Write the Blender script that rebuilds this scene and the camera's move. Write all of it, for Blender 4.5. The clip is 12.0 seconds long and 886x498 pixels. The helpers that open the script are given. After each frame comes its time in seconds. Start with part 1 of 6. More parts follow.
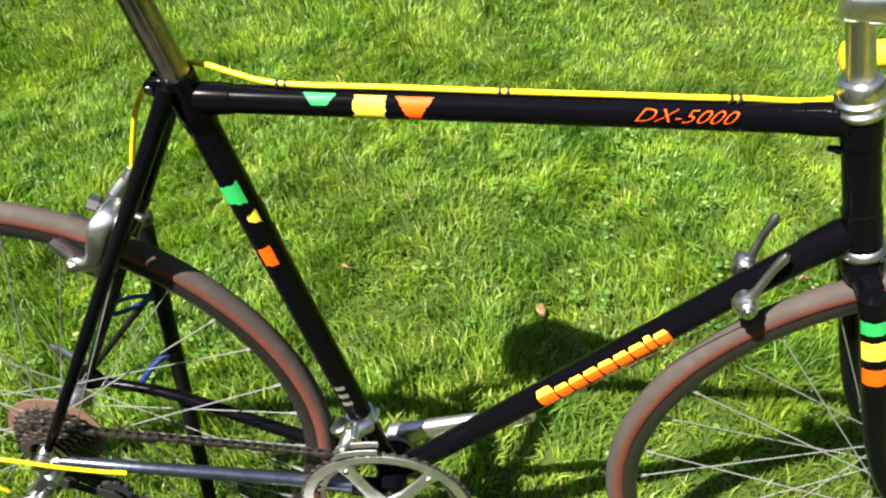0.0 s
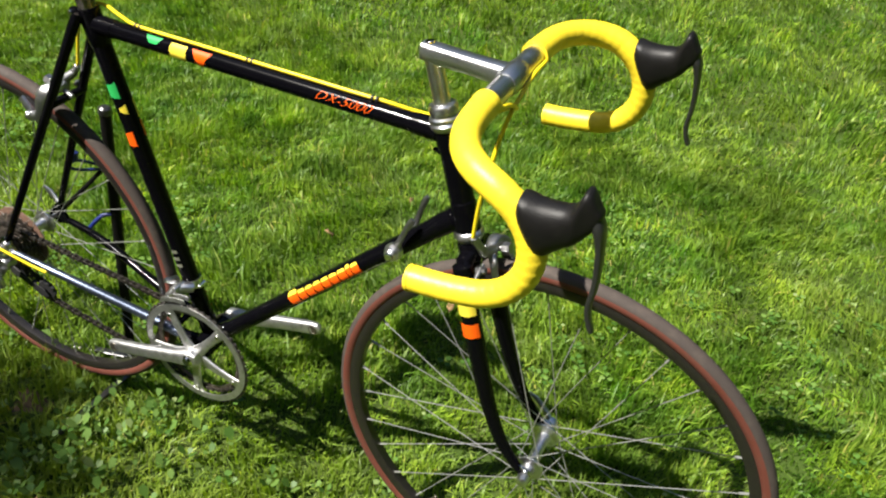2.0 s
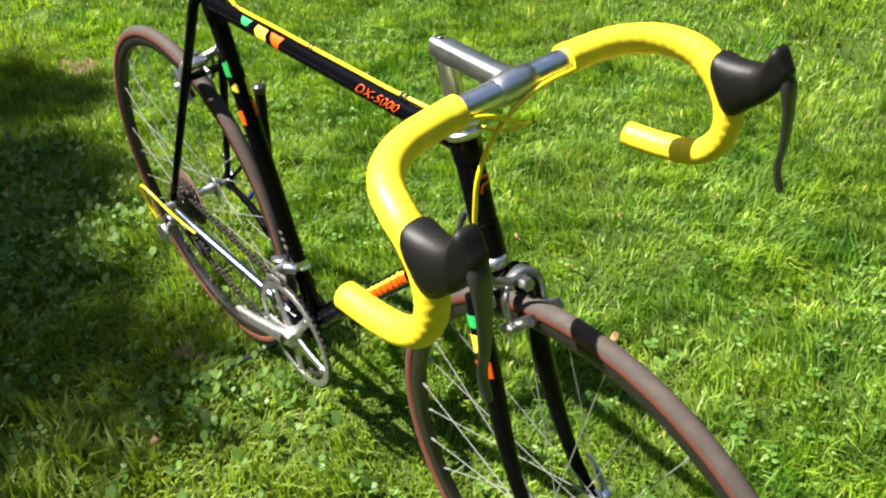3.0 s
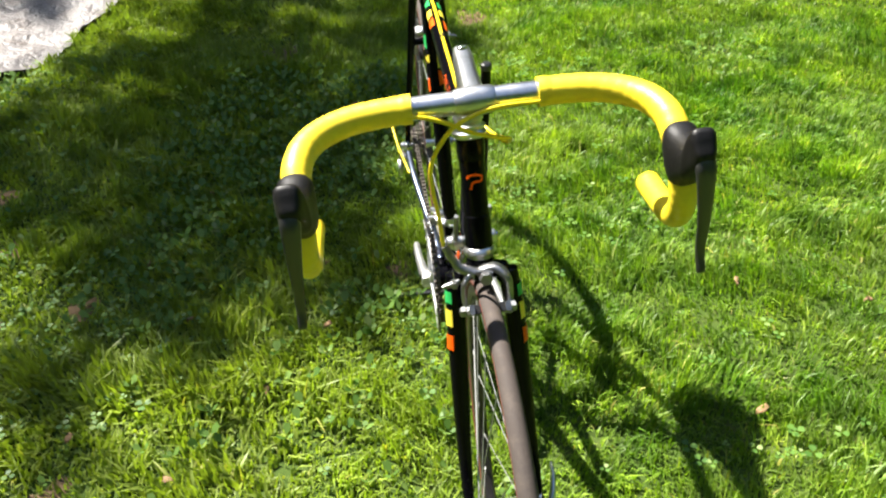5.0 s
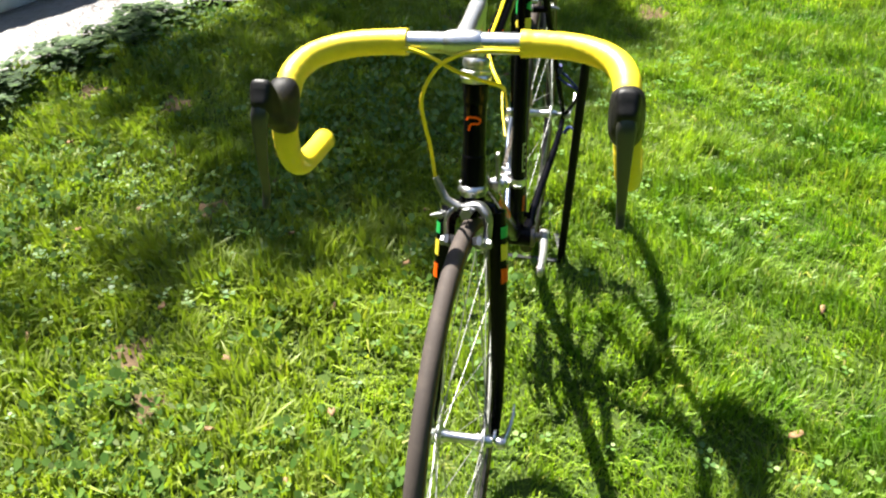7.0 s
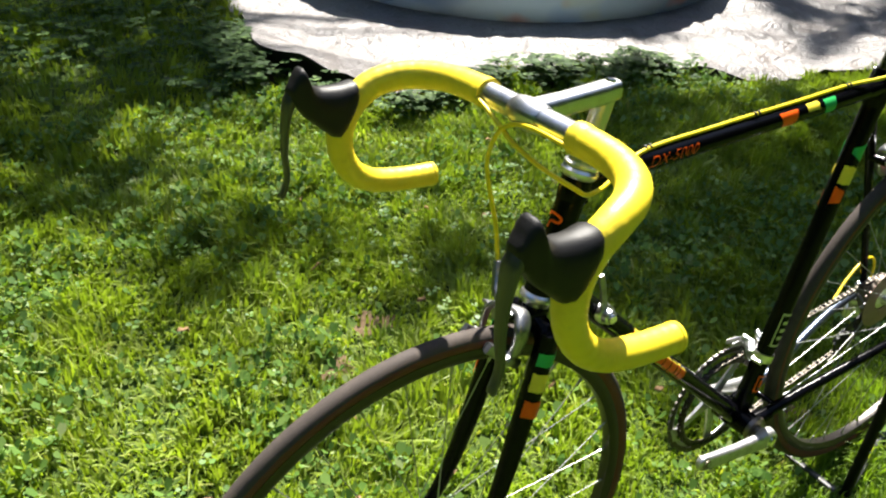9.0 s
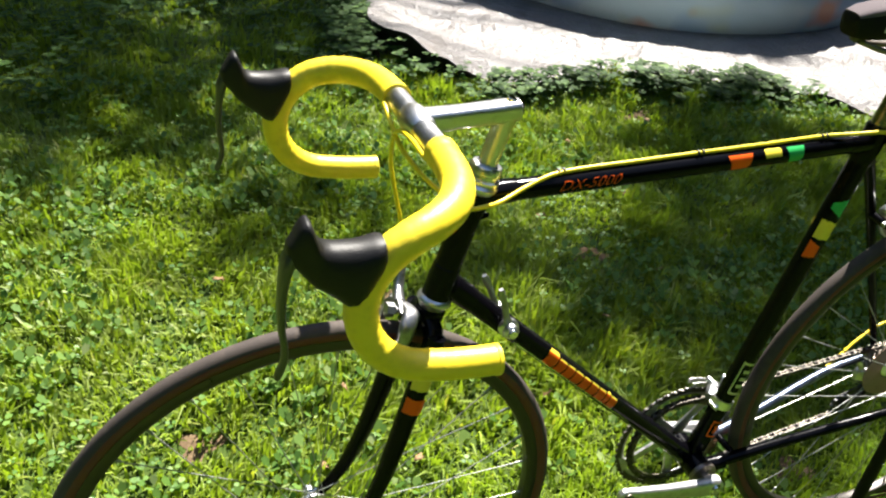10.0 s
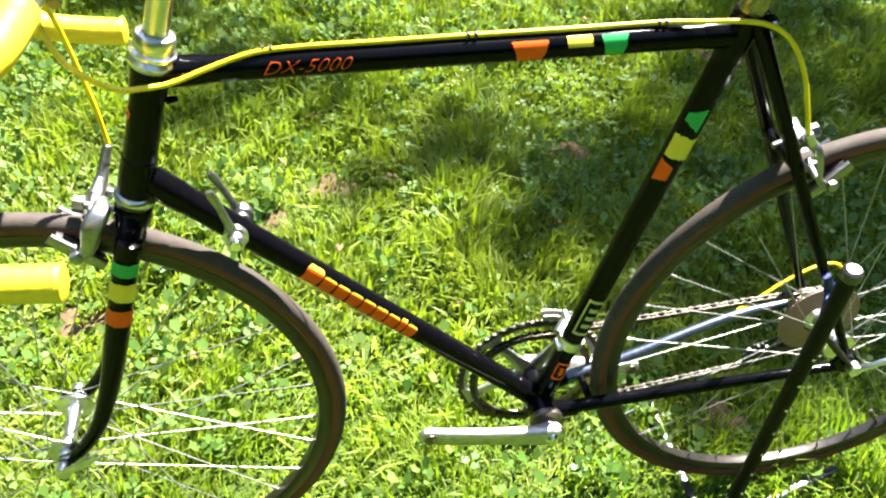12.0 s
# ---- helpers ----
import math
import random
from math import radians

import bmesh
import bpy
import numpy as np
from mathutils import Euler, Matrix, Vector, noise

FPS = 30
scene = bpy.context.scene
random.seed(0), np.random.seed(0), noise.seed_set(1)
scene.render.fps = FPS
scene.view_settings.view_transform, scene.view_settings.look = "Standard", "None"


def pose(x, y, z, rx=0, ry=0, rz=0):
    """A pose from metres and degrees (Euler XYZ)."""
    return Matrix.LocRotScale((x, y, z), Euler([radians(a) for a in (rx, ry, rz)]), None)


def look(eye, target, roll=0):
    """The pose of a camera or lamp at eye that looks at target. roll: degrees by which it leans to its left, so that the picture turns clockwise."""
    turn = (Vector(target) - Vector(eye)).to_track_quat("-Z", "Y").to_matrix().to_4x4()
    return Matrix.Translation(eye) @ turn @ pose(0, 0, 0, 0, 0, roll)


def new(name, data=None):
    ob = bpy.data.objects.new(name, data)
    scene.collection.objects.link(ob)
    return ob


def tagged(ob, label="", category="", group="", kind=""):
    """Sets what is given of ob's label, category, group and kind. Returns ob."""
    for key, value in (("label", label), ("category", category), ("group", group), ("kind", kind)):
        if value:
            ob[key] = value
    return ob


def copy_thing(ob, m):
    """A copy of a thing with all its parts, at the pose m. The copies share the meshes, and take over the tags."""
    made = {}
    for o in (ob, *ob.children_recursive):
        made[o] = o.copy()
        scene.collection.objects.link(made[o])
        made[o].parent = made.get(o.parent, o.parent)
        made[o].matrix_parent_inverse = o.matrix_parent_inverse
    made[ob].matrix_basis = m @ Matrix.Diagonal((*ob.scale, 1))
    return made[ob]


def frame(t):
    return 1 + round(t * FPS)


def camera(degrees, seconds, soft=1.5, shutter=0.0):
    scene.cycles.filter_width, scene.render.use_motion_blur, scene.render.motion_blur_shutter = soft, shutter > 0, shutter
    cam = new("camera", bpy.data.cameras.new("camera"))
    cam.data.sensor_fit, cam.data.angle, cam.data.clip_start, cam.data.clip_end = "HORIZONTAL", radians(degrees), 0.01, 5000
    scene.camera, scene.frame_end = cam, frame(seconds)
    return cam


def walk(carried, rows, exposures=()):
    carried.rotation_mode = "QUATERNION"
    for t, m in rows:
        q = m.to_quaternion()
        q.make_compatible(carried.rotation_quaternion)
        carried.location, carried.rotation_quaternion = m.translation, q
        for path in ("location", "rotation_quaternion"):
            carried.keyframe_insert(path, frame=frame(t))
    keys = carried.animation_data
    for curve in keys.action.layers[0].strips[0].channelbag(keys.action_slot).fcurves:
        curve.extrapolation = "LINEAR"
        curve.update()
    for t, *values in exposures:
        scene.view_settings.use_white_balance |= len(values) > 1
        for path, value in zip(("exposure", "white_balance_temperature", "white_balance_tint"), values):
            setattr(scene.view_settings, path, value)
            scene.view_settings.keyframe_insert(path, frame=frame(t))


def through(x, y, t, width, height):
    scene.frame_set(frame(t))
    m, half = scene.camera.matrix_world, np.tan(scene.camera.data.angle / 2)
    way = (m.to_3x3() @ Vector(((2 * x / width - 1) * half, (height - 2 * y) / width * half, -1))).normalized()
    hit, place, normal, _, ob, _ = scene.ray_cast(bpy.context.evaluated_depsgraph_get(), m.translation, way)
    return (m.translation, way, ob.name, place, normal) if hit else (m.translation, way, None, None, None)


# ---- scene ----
cam = camera(55.4, 12.0, soft=2.18)

PATH = [
    (0, (0.562, -0.626, 1.18), (0.388, 0.898, -0.103), -1.5),
    (0.5, (0.728, -0.808, 1.296), (0.493, 0.723, 0.031), 2.8),
    (1, (0.838, -0.927, 1.349), (0.624, 0.645, 0.131), 4.1),
    (1.5, (0.964, -0.944, 1.354), (0.703, 0.651, 0.176), 7.5),
    (2, (1.208, -0.84, 1.307), (0.565, 0.641, 0.126), 5.3),
    (2.5, (1.34, -0.688, 1.266), (0.369, 0.574, 0.055), 0.7),
    (3, (1.442, -0.516, 1.266), (0.187, 0.476, 0.066), -2.5),
    (3.2, (1.483, -0.465, 1.264), (0.118, 0.382, 0.074), -3.7),
    (4.8, (1.735, -0.13, 1.326), (0.152, 0.057, 0.118), -3.3),
    (5, (1.746, -0.094, 1.328), (0.141, -0.004, 0.137), -3.9),
    (5.5, (1.836, 0.01, 1.349), (0.215, -0.118, 0.184), -3.3),
    (6, (1.878, 0.071, 1.355), (0.263, -0.139, 0.194), -1.8),
    (6.5, (1.894, 0.112, 1.346), (0.308, -0.155, 0.157), -2.0),
    (6.7, (1.888, 0.136, 1.332), (0.313, -0.155, 0.134), -2.0),
    (8.3, (1.606, 0.537, 1.259), (0.315, -0.63, 0.273), -0.5),
    (8.5, (1.561, 0.578, 1.254), (0.377, -0.692, 0.26), 0.3),
    (9, (1.409, 0.606, 1.232), (0.473, -0.809, 0.174), 2.1),
    (9.5, (1.282, 0.626, 1.263), (0.528, -0.862, 0.16), 2.6),
    (9.6, (1.249, 0.633, 1.253), (0.534, -0.876, 0.151), 1.7),
    (10, (1.165, 0.746, 1.278), (0.553, -0.803, 0.171), 4.6),
    (10.5, (1.048, 0.861, 1.314), (0.518, -0.724, 0.214), 6.1),
    (11, (0.929, 0.866, 1.326), (0.403, -0.672, 0.16), 6.0),
    (11.5, (0.806, 0.775, 1.297), (0.324, -0.665, -0.005), 6.7),
    (11.6, (0.791, 0.762, 1.289), (0.332, -0.668, -0.031), 6.5),
    (12, (0.7, 0.691, 1.215), (0.414, -0.754, -0.138), 2.9),
]
EXPOSURES = [(0.0, 1.72), (0.5, 1.22), (1.0, 0.85), (1.5, 1.1), (2.0, 1.2), (3.0, 1.77), (5.0, 1.95), (5.5, 2.15), (6.5, 2.15), (8.5, 1.98), (9.5, 1.82), (10.5, 2.12), (11.2, 2.45), (12.0, 2.8)]
walk(cam, [(t, look(eye, target, roll)) for t, eye, target, roll in PATH], EXPOSURES)

# ---- light ----
SUN_SLOPE = Vector((-0.46, -0.52, 1.0))
SUN_WAY = SUN_SLOPE.normalized()
world = bpy.data.worlds.new("sky")
scene.world = world
world.use_nodes = True
sky = world.node_tree.nodes.new("ShaderNodeTexSky")
sky.sky_type, sky.sun_disc = "NISHITA", False
sky.sun_elevation, sky.sun_rotation = radians(55.2), radians(221.5)
world.node_tree.links.new(sky.outputs[0], world.node_tree.nodes["Background"].inputs[0])
world.node_tree.nodes["Background"].inputs[1].default_value = 0.058
sun = new("sun", bpy.data.lights.new("sun", "SUN"))
sun.data.energy, sun.data.angle, sun.data.color = 5.0, radians(0.53), (1.0, 0.95, 0.86)
sun.matrix_world = look(SUN_WAY * 30, (0, 0, 0))


# ---- materials ----
def mix_rgb(nt, a, b, fac, mode="MIX"):
    n = nt.nodes.new("ShaderNodeMix")
    n.data_type, n.blend_type = "RGBA", mode
    for sock, v in ((n.inputs[6], a), (n.inputs[7], b), (n.inputs[0], fac)):
        if isinstance(v, bpy.types.NodeSocket):
            nt.links.new(v, sock)
        else:
            sock.default_value = v if isinstance(v, (int, float)) else (*v, 1.0)
    return n.outputs[2]


def noise_out(nt, coord, scale, detail=4.0, rough=0.6):
    n = nt.nodes.new("ShaderNodeTexNoise")
    n.inputs["Scale"].default_value, n.inputs["Detail"].default_value, n.inputs["Roughness"].default_value = scale, detail, rough
    nt.links.new(coord, n.inputs["Vector"])
    return n.outputs[0]


def ramp_out(nt, fac, stops):
    n = nt.nodes.new("ShaderNodeValToRGB")
    while len(n.color_ramp.elements) < len(stops):
        n.color_ramp.elements.new(0.5)
    for e, (p, c) in zip(n.color_ramp.elements, stops):
        e.position, e.color = p, (*c, 1.0)
    nt.links.new(fac, n.inputs[0])
    return n.outputs[0]


def mat(name, col, rough=0.5, metal=0.0, vary=0.12, scale=60.0, fine=600.0, bump=0.08, coat=0.0, dirt=None, dirt_amount=0.0, spec=0.5):
    """A surface with wear at two scales: broad tone, fine grain, relief, and specks of dirt."""
    m = bpy.data.materials.new(name)
    m.use_nodes = True
    nt = m.node_tree
    b = nt.nodes["Principled BSDF"]
    co = nt.nodes.new("ShaderNodeTexCoord").outputs["Object"]
    broad, grain = noise_out(nt, co, scale), noise_out(nt, co, fine, 3.0)
    c = mix_rgb(nt, [v * (1 - vary) for v in col], [min(1, v * (1 + vary)) for v in col], broad)
    c = mix_rgb(nt, c, [v * (1 - 0.5 * vary) for v in col], grain)
    if dirt:
        d = ramp_out(nt, noise_out(nt, co, scale * 1.7, 8.0, 0.72), [(0.5, (0, 0, 0)), (0.72, (dirt_amount,) * 3)])
        c = mix_rgb(nt, c, dirt, d)
    nt.links.new(c, b.inputs["Base Color"])
    r = nt.nodes.new("ShaderNodeMapRange")
    r.inputs[3].default_value, r.inputs[4].default_value = max(0.02, rough - 0.25 * rough), min(1.0, rough + 0.3 * rough)
    nt.links.new(broad, r.inputs[0])
    nt.links.new(r.outputs[0], b.inputs["Roughness"])
    b.inputs["Metallic"].default_value = metal
    b.inputs["Coat Weight"].default_value = coat
    b.inputs["Coat Roughness"].default_value = 0.06
    b.inputs["Specular IOR Level"].default_value = spec
    if bump:
        bn = nt.nodes.new("ShaderNodeBump")
        bn.inputs["Strength"].default_value, bn.inputs["Distance"].default_value = bump, 0.001
        nt.links.new(grain, bn.inputs["Height"])
        nt.links.new(bn.outputs[0], b.inputs["Normal"])
    return m


def leafy(name, stops, shine=0.35, rough=0.5, per="island", scale=1.3, patch=None, gloss=0.22):
    """A leaf: each blade its own tone, light shining through it, broad drifts of tone over the lawn."""
    m = bpy.data.materials.new(name)
    m.use_nodes = True
    nt = m.node_tree
    b, out = nt.nodes["Principled BSDF"], nt.nodes["Material Output"]
    geo, co = nt.nodes.new("ShaderNodeNewGeometry"), nt.nodes.new("ShaderNodeTexCoord")
    c = ramp_out(nt, geo.outputs["Random Per Island"], stops)
    if patch:
        tuft = ramp_out(nt, noise_out(nt, co.outputs["Object"], 11.0, 3.0, 0.6), [(0.36, (0.46, 0.58, 0.52)), (0.50, (0.95, 0.95, 0.9)), (0.64, (1.5, 1.36, 1.05))])
        c = mix_rgb(nt, c, tuft, 1.0, "MULTIPLY")
        swell = ramp_out(nt, noise_out(nt, co.outputs["Object"], 4.2, 3.0, 0.6), [(0.36, (0.56, 0.78, 0.62)), (0.50, (1.0, 1.0, 1.0)), (0.64, (1.45, 1.30, 1.2))])
        c = mix_rgb(nt, c, swell, 1.0, "MULTIPLY")
        drift = ramp_out(nt, noise_out(nt, co.outputs["Object"], scale, 5.0, 0.65), [(0.38, (0, 0, 0)), (0.66, (1, 1, 1))])
        c = mix_rgb(nt, c, mix_rgb(nt, c, patch, 0.35), drift)
        sep = nt.nodes.new("ShaderNodeSeparateXYZ")
        nt.links.new(co.outputs["Object"], sep.inputs[0])
        side = nt.nodes.new("ShaderNodeMapRange")
        side.inputs[1].default_value, side.inputs[2].default_value = 0.5, -0.5
        nt.links.new(sep.outputs[1], side.inputs[0])
        c = mix_rgb(nt, c, mix_rgb(nt, c, patch, 0.55), side.outputs[0])
    nt.links.new(c, b.inputs["Base Color"])
    b.inputs["Roughness"].default_value = rough
    b.inputs["Specular IOR Level"].default_value = gloss
    t = nt.nodes.new("ShaderNodeBsdfTranslucent")
    nt.links.new(mix_rgb(nt, c, (0.9, 1.0, 0.25), 1.0, "MULTIPLY"), t.inputs[0])
    mx = nt.nodes.new("ShaderNodeMixShader")
    mx.inputs[0].default_value = shine
    nt.links.new(b.outputs[0], mx.inputs[1])
    nt.links.new(t.outputs[0], mx.inputs[2])
    nt.links.new(mx.outputs[0], out.inputs[0])
    return m


BLACK_PAINT = mat("black_gloss_paint", (0.0024, 0.0023, 0.0034), 0.15, vary=0.3, coat=0.03, bump=0.03, dirt=(0.010, 0.008, 0.007), dirt_amount=0.10, spec=0.09)
ALLOY = mat("polished_alloy", (0.72, 0.72, 0.73), 0.30, 1.0, vary=0.1, bump=0.06, dirt=(0.2, 0.19, 0.17), dirt_amount=0.5)
SATIN = mat("satin_forged_alloy", (0.62, 0.62, 0.62), 0.33, 1.0, vary=0.1, bump=0.15, dirt=(0.35, 0.34, 0.32), dirt_amount=0.4)
FORGED = mat("grey_forged_alloy", (0.33, 0.33, 0.335), 0.40, 1.0, vary=0.15, bump=0.15, dirt=(0.13, 0.12, 0.11), dirt_amount=0.6)
CHROME = mat("chrome", (0.72, 0.71, 0.68), 0.1, 1.0, vary=0.08, bump=0.02)
BRUSHED = mat("satin_alloy", (0.62, 0.62, 0.62), 0.46, 1.0, vary=0.15, bump=0.12, dirt=(0.12, 0.1, 0.08), dirt_amount=0.5)
POST = mat("bronzed_alloy", (0.32, 0.28, 0.23), 0.25, 1.0, vary=0.2, bump=0.08, dirt=(0.1, 0.08, 0.06), dirt_amount=0.5)
RIM = mat("grey_anodised_rim", (0.060, 0.054, 0.051), 0.30, 0.75, vary=0.15, bump=0.06, dirt=(0.08, 0.07, 0.05), dirt_amount=0.6)
STEEL = mat("oily_steel", (0.22, 0.19, 0.16), 0.4, 0.9, vary=0.3, bump=0.2, dirt=(0.03, 0.02, 0.015), dirt_amount=0.8)
SPOKE = mat("spoke_steel", (0.36, 0.36, 0.345), 0.42, 0.6, vary=0.1, bump=0.0)
TREAD = mat("grey_rubber_tread", (0.062, 0.050, 0.044), 0.75, vary=0.2, scale=30, bump=0.35, dirt=(0.12, 0.095, 0.075), dirt_amount=0.4, spec=0.25)
SIDEWALL = mat("red_brown_sidewall", (0.13, 0.033, 0.02), 0.7, vary=0.25, scale=40, bump=0.25, dirt=(0.08, 0.05, 0.035), dirt_amount=0.6)
TAPE = mat("yellow_bar_tape", (0.90, 0.69, 0.030), 0.42, vary=0.06, scale=25, bump=0.25, dirt=(0.55, 0.42, 0.03), dirt_amount=0.35)
HOUSING = mat("yellow_cable_housing", (0.86, 0.66, 0.015), 0.35, vary=0.08, bump=0.05)
HOOD = mat("dark_rubber_hood", (0.006, 0.0055, 0.0055), 0.46, vary=0.25, scale=40, bump=0.3, dirt=(0.022, 0.019, 0.017), dirt_amount=0.2, spec=0.3)
LEVER = mat("dark_anodised_lever", (0.016, 0.0165, 0.0165), 0.36, 0.0, vary=0.15, bump=0.05, spec=0.95)
PLASTIC = mat("black_plastic", (0.02, 0.02, 0.021), 0.5, vary=0.2, bump=0.1)
GREEN = mat("green_decal", (0.03, 0.42, 0.10), 0.42, vary=0.1, bump=0.0, coat=0.08, spec=0.22)
YELLOW = mat("yellow_decal", (0.85, 0.68, 0.06), 0.42, vary=0.08, bump=0.0, coat=0.08, spec=0.22)
ORANGE = mat("orange_decal", (0.90, 0.115, 0.005), 0.42, vary=0.1, bump=0.0, coat=0.08, spec=0.22)
CREAM = mat("cream_decal", (0.55, 0.58, 0.22), 0.4, vary=0.1, bump=0.0)
FADED = mat("faded_decal", (0.16, 0.165, 0.12), 0.5, vary=0.3, bump=0.0)
WHITE = mat("white_decal", (0.75, 0.74, 0.7), 0.4, vary=0.08, bump=0.0)
RED = mat("red_decal", (0.5, 0.03, 0.03), 0.4, vary=0.08, bump=0.0)
BLUE = mat("blue_strap", (0.009, 0.020, 0.14), 0.45, vary=0.2, bump=0.2)
DISC = mat("yellowed_plastic_disc", (0.20, 0.118, 0.085), 0.5, vary=0.2, bump=0.05, dirt=(0.09, 0.055, 0.04), dirt_amount=0.6)
SADDLE = mat("black_saddle_leather", (0.005, 0.005, 0.0055), 0.6, vary=0.25, bump=0.3, spec=0.15)
SUEDE = mat("mauve_grey_suede", (0.105, 0.088, 0.094), 0.85, vary=0.2, bump=0.3, spec=0.1)
STAND = mat("black_coated_steel", (0.004, 0.004, 0.004), 0.5, vary=0.3, bump=0.15, dirt=(0.05, 0.04, 0.028), dirt_amount=0.15, spec=0.15)
EARTH = mat("bare_earth", (0.13, 0.088, 0.05), 0.95, vary=0.4, scale=30, fine=220, bump=0.9, dirt=(0.24, 0.17, 0.10), dirt_amount=0.6, spec=0.1)
SOIL = mat("mown_thatch", (0.048, 0.080, 0.014), 0.95, vary=0.45, scale=5, fine=120, bump=0.9, dirt=(0.115, 0.115, 0.035), dirt_amount=0.5, spec=0.1)
TARP_UNDER = mat("black_tarp_underside", (0.012, 0.012, 0.012), 0.55, vary=0.3, bump=0.3)
BARK = mat("bark", (0.12, 0.09, 0.065), 0.9, vary=0.4, scale=8, fine=60, bump=1.0)
DRY = mat("dry_leaf", (0.26, 0.155, 0.07), 0.75, vary=0.45, scale=50, bump=0.4)
GRASS = leafy("grass_blades", [(0.0, (0.078, 0.174, 0.018)), (0.35, (0.136, 0.270, 0.025)), (0.72, (0.202, 0.354, 0.035)), (0.95, (0.29, 0.440, 0.055)), (1.0, (0.50, 0.44, 0.18))], 0.50, 0.45, patch=(0.335, 0.385, 0.078), gloss=0.4)
WEED = leafy("clover_leaves", [(0.0, (0.05, 0.125, 0.018)), (0.6, (0.10, 0.205, 0.03)), (0.93, (0.17, 0.28, 0.06)), (1.0, (0.28, 0.35, 0.14))], 0.3, 0.5, gloss=0.35)
LOW_WEED = leafy("low_weed_leaves", [(0.0, (0.060, 0.135, 0.020)), (0.5, (0.105, 0.200, 0.034)), (0.92, (0.165, 0.270, 0.060)), (1.0, (0.28, 0.34, 0.14))], 0.35, 0.5, gloss=0.35)
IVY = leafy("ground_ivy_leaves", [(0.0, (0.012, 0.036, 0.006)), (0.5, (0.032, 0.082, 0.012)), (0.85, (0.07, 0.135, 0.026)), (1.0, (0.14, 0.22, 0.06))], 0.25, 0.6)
TREE_LEAF = leafy("tree_leaves", [(0.0, (0.03, 0.08, 0.01)), (1.0, (0.09, 0.19, 0.025))], 0.3, 0.45)


def vinyl():
    """Pale grey-green pool vinyl with faint printed colour blots, glossy."""
    m = mat("pool_vinyl", (0.50, 0.56, 0.57), 0.22, vary=0.1, scale=3, bump=0.05, coat=0.2)
    nt = m.node_tree
    b = nt.nodes["Principled BSDF"]
    co = nt.nodes.new("ShaderNodeTexCoord").outputs["Object"]
    base = b.inputs["Base Color"].links[0].from_socket
    for s, c, lo in ((2.3, (0.16, 0.26, 0.46), 0.46), (2.9, (0.62, 0.55, 0.2), 0.58), (3.4, (0.60, 0.22, 0.10), 0.60)):
        f = ramp_out(nt, noise_out(nt, co, s, 2.0, 0.5), [(lo, (0, 0, 0)), (lo + 0.12, (0.75, 0.75, 0.75))])
        base = mix_rgb(nt, base, c, f)
    nt.links.new(base, b.inputs["Base Color"])
    through = nt.nodes.new("ShaderNodeBsdfTranslucent")
    nt.links.new(base, through.inputs[0])
    mx = nt.nodes.new("ShaderNodeMixShader")
    mx.inputs[0].default_value = 0.52
    nt.links.new(b.outputs[0], mx.inputs[1])
    nt.links.new(through.outputs[0], mx.inputs[2])
    nt.links.new(mx.outputs[0], nt.nodes["Material Output"].inputs[0])
    return m


VINYL = vinyl()


def tarp_sheet():
    """Silver sheeting: fine creases over broad dents, dull brown water stains."""
    m = mat("silver_tarp", (0.160, 0.147, 0.144), 0.45, 0.0, vary=0.3, scale=5, fine=70, bump=0.0, dirt=(0.105, 0.078, 0.062), dirt_amount=0.8)
    nt = m.node_tree
    co = nt.nodes.new("ShaderNodeTexCoord").outputs["Object"]
    normal = None
    for scale, far, strength in ((9.0, 0.02, 0.8), (26.0, 0.008, 0.9), (80.0, 0.002, 0.7)):
        v = nt.nodes.new("ShaderNodeTexVoronoi")
        v.feature = "DISTANCE_TO_EDGE"
        v.inputs["Scale"].default_value = scale
        warp = nt.nodes.new("ShaderNodeVectorMath")
        warp.operation = "MULTIPLY_ADD"
        n = nt.nodes.new("ShaderNodeTexNoise")
        n.inputs["Scale"].default_value, n.inputs["Detail"].default_value = scale * 0.8, 5.0
        nt.links.new(co, n.inputs["Vector"])
        nt.links.new(n.outputs[1], warp.inputs[0])
        warp.inputs[1].default_value = (2.2 / scale,) * 3
        nt.links.new(co, warp.inputs[2])
        nt.links.new(warp.outputs[0], v.inputs["Vector"])
        bn = nt.nodes.new("ShaderNodeBump")
        bn.inputs["Strength"].default_value, bn.inputs["Distance"].default_value = strength, far
        nt.links.new(v.outputs[0], bn.inputs["Height"])
        if normal:
            nt.links.new(normal, bn.inputs["Normal"])
        normal = bn.outputs[0]
    nt.links.new(normal, nt.nodes["Principled BSDF"].inputs["Normal"])
    return m


TARP_TOP = tarp_sheet()


# ---- building blocks ----
def part(name, bm, material, parent=None, label="", sharp=35):
    """Links a bmesh as one mesh object, as a part of parent where one is given."""
    bmesh.ops.recalc_face_normals(bm, faces=bm.faces)
    me = bpy.data.meshes.new(name)
    bm.to_mesh(me)
    bm.free()
    for m in material if isinstance(material, (list, tuple)) else [material]:
        me.materials.append(m)
    me.polygons.foreach_set("use_smooth", [True] * len(me.polygons))
    me.set_sharp_from_angle(angle=radians(sharp))
    ob = new(name, me)
    ob.parent = parent
    return tagged(ob, label)


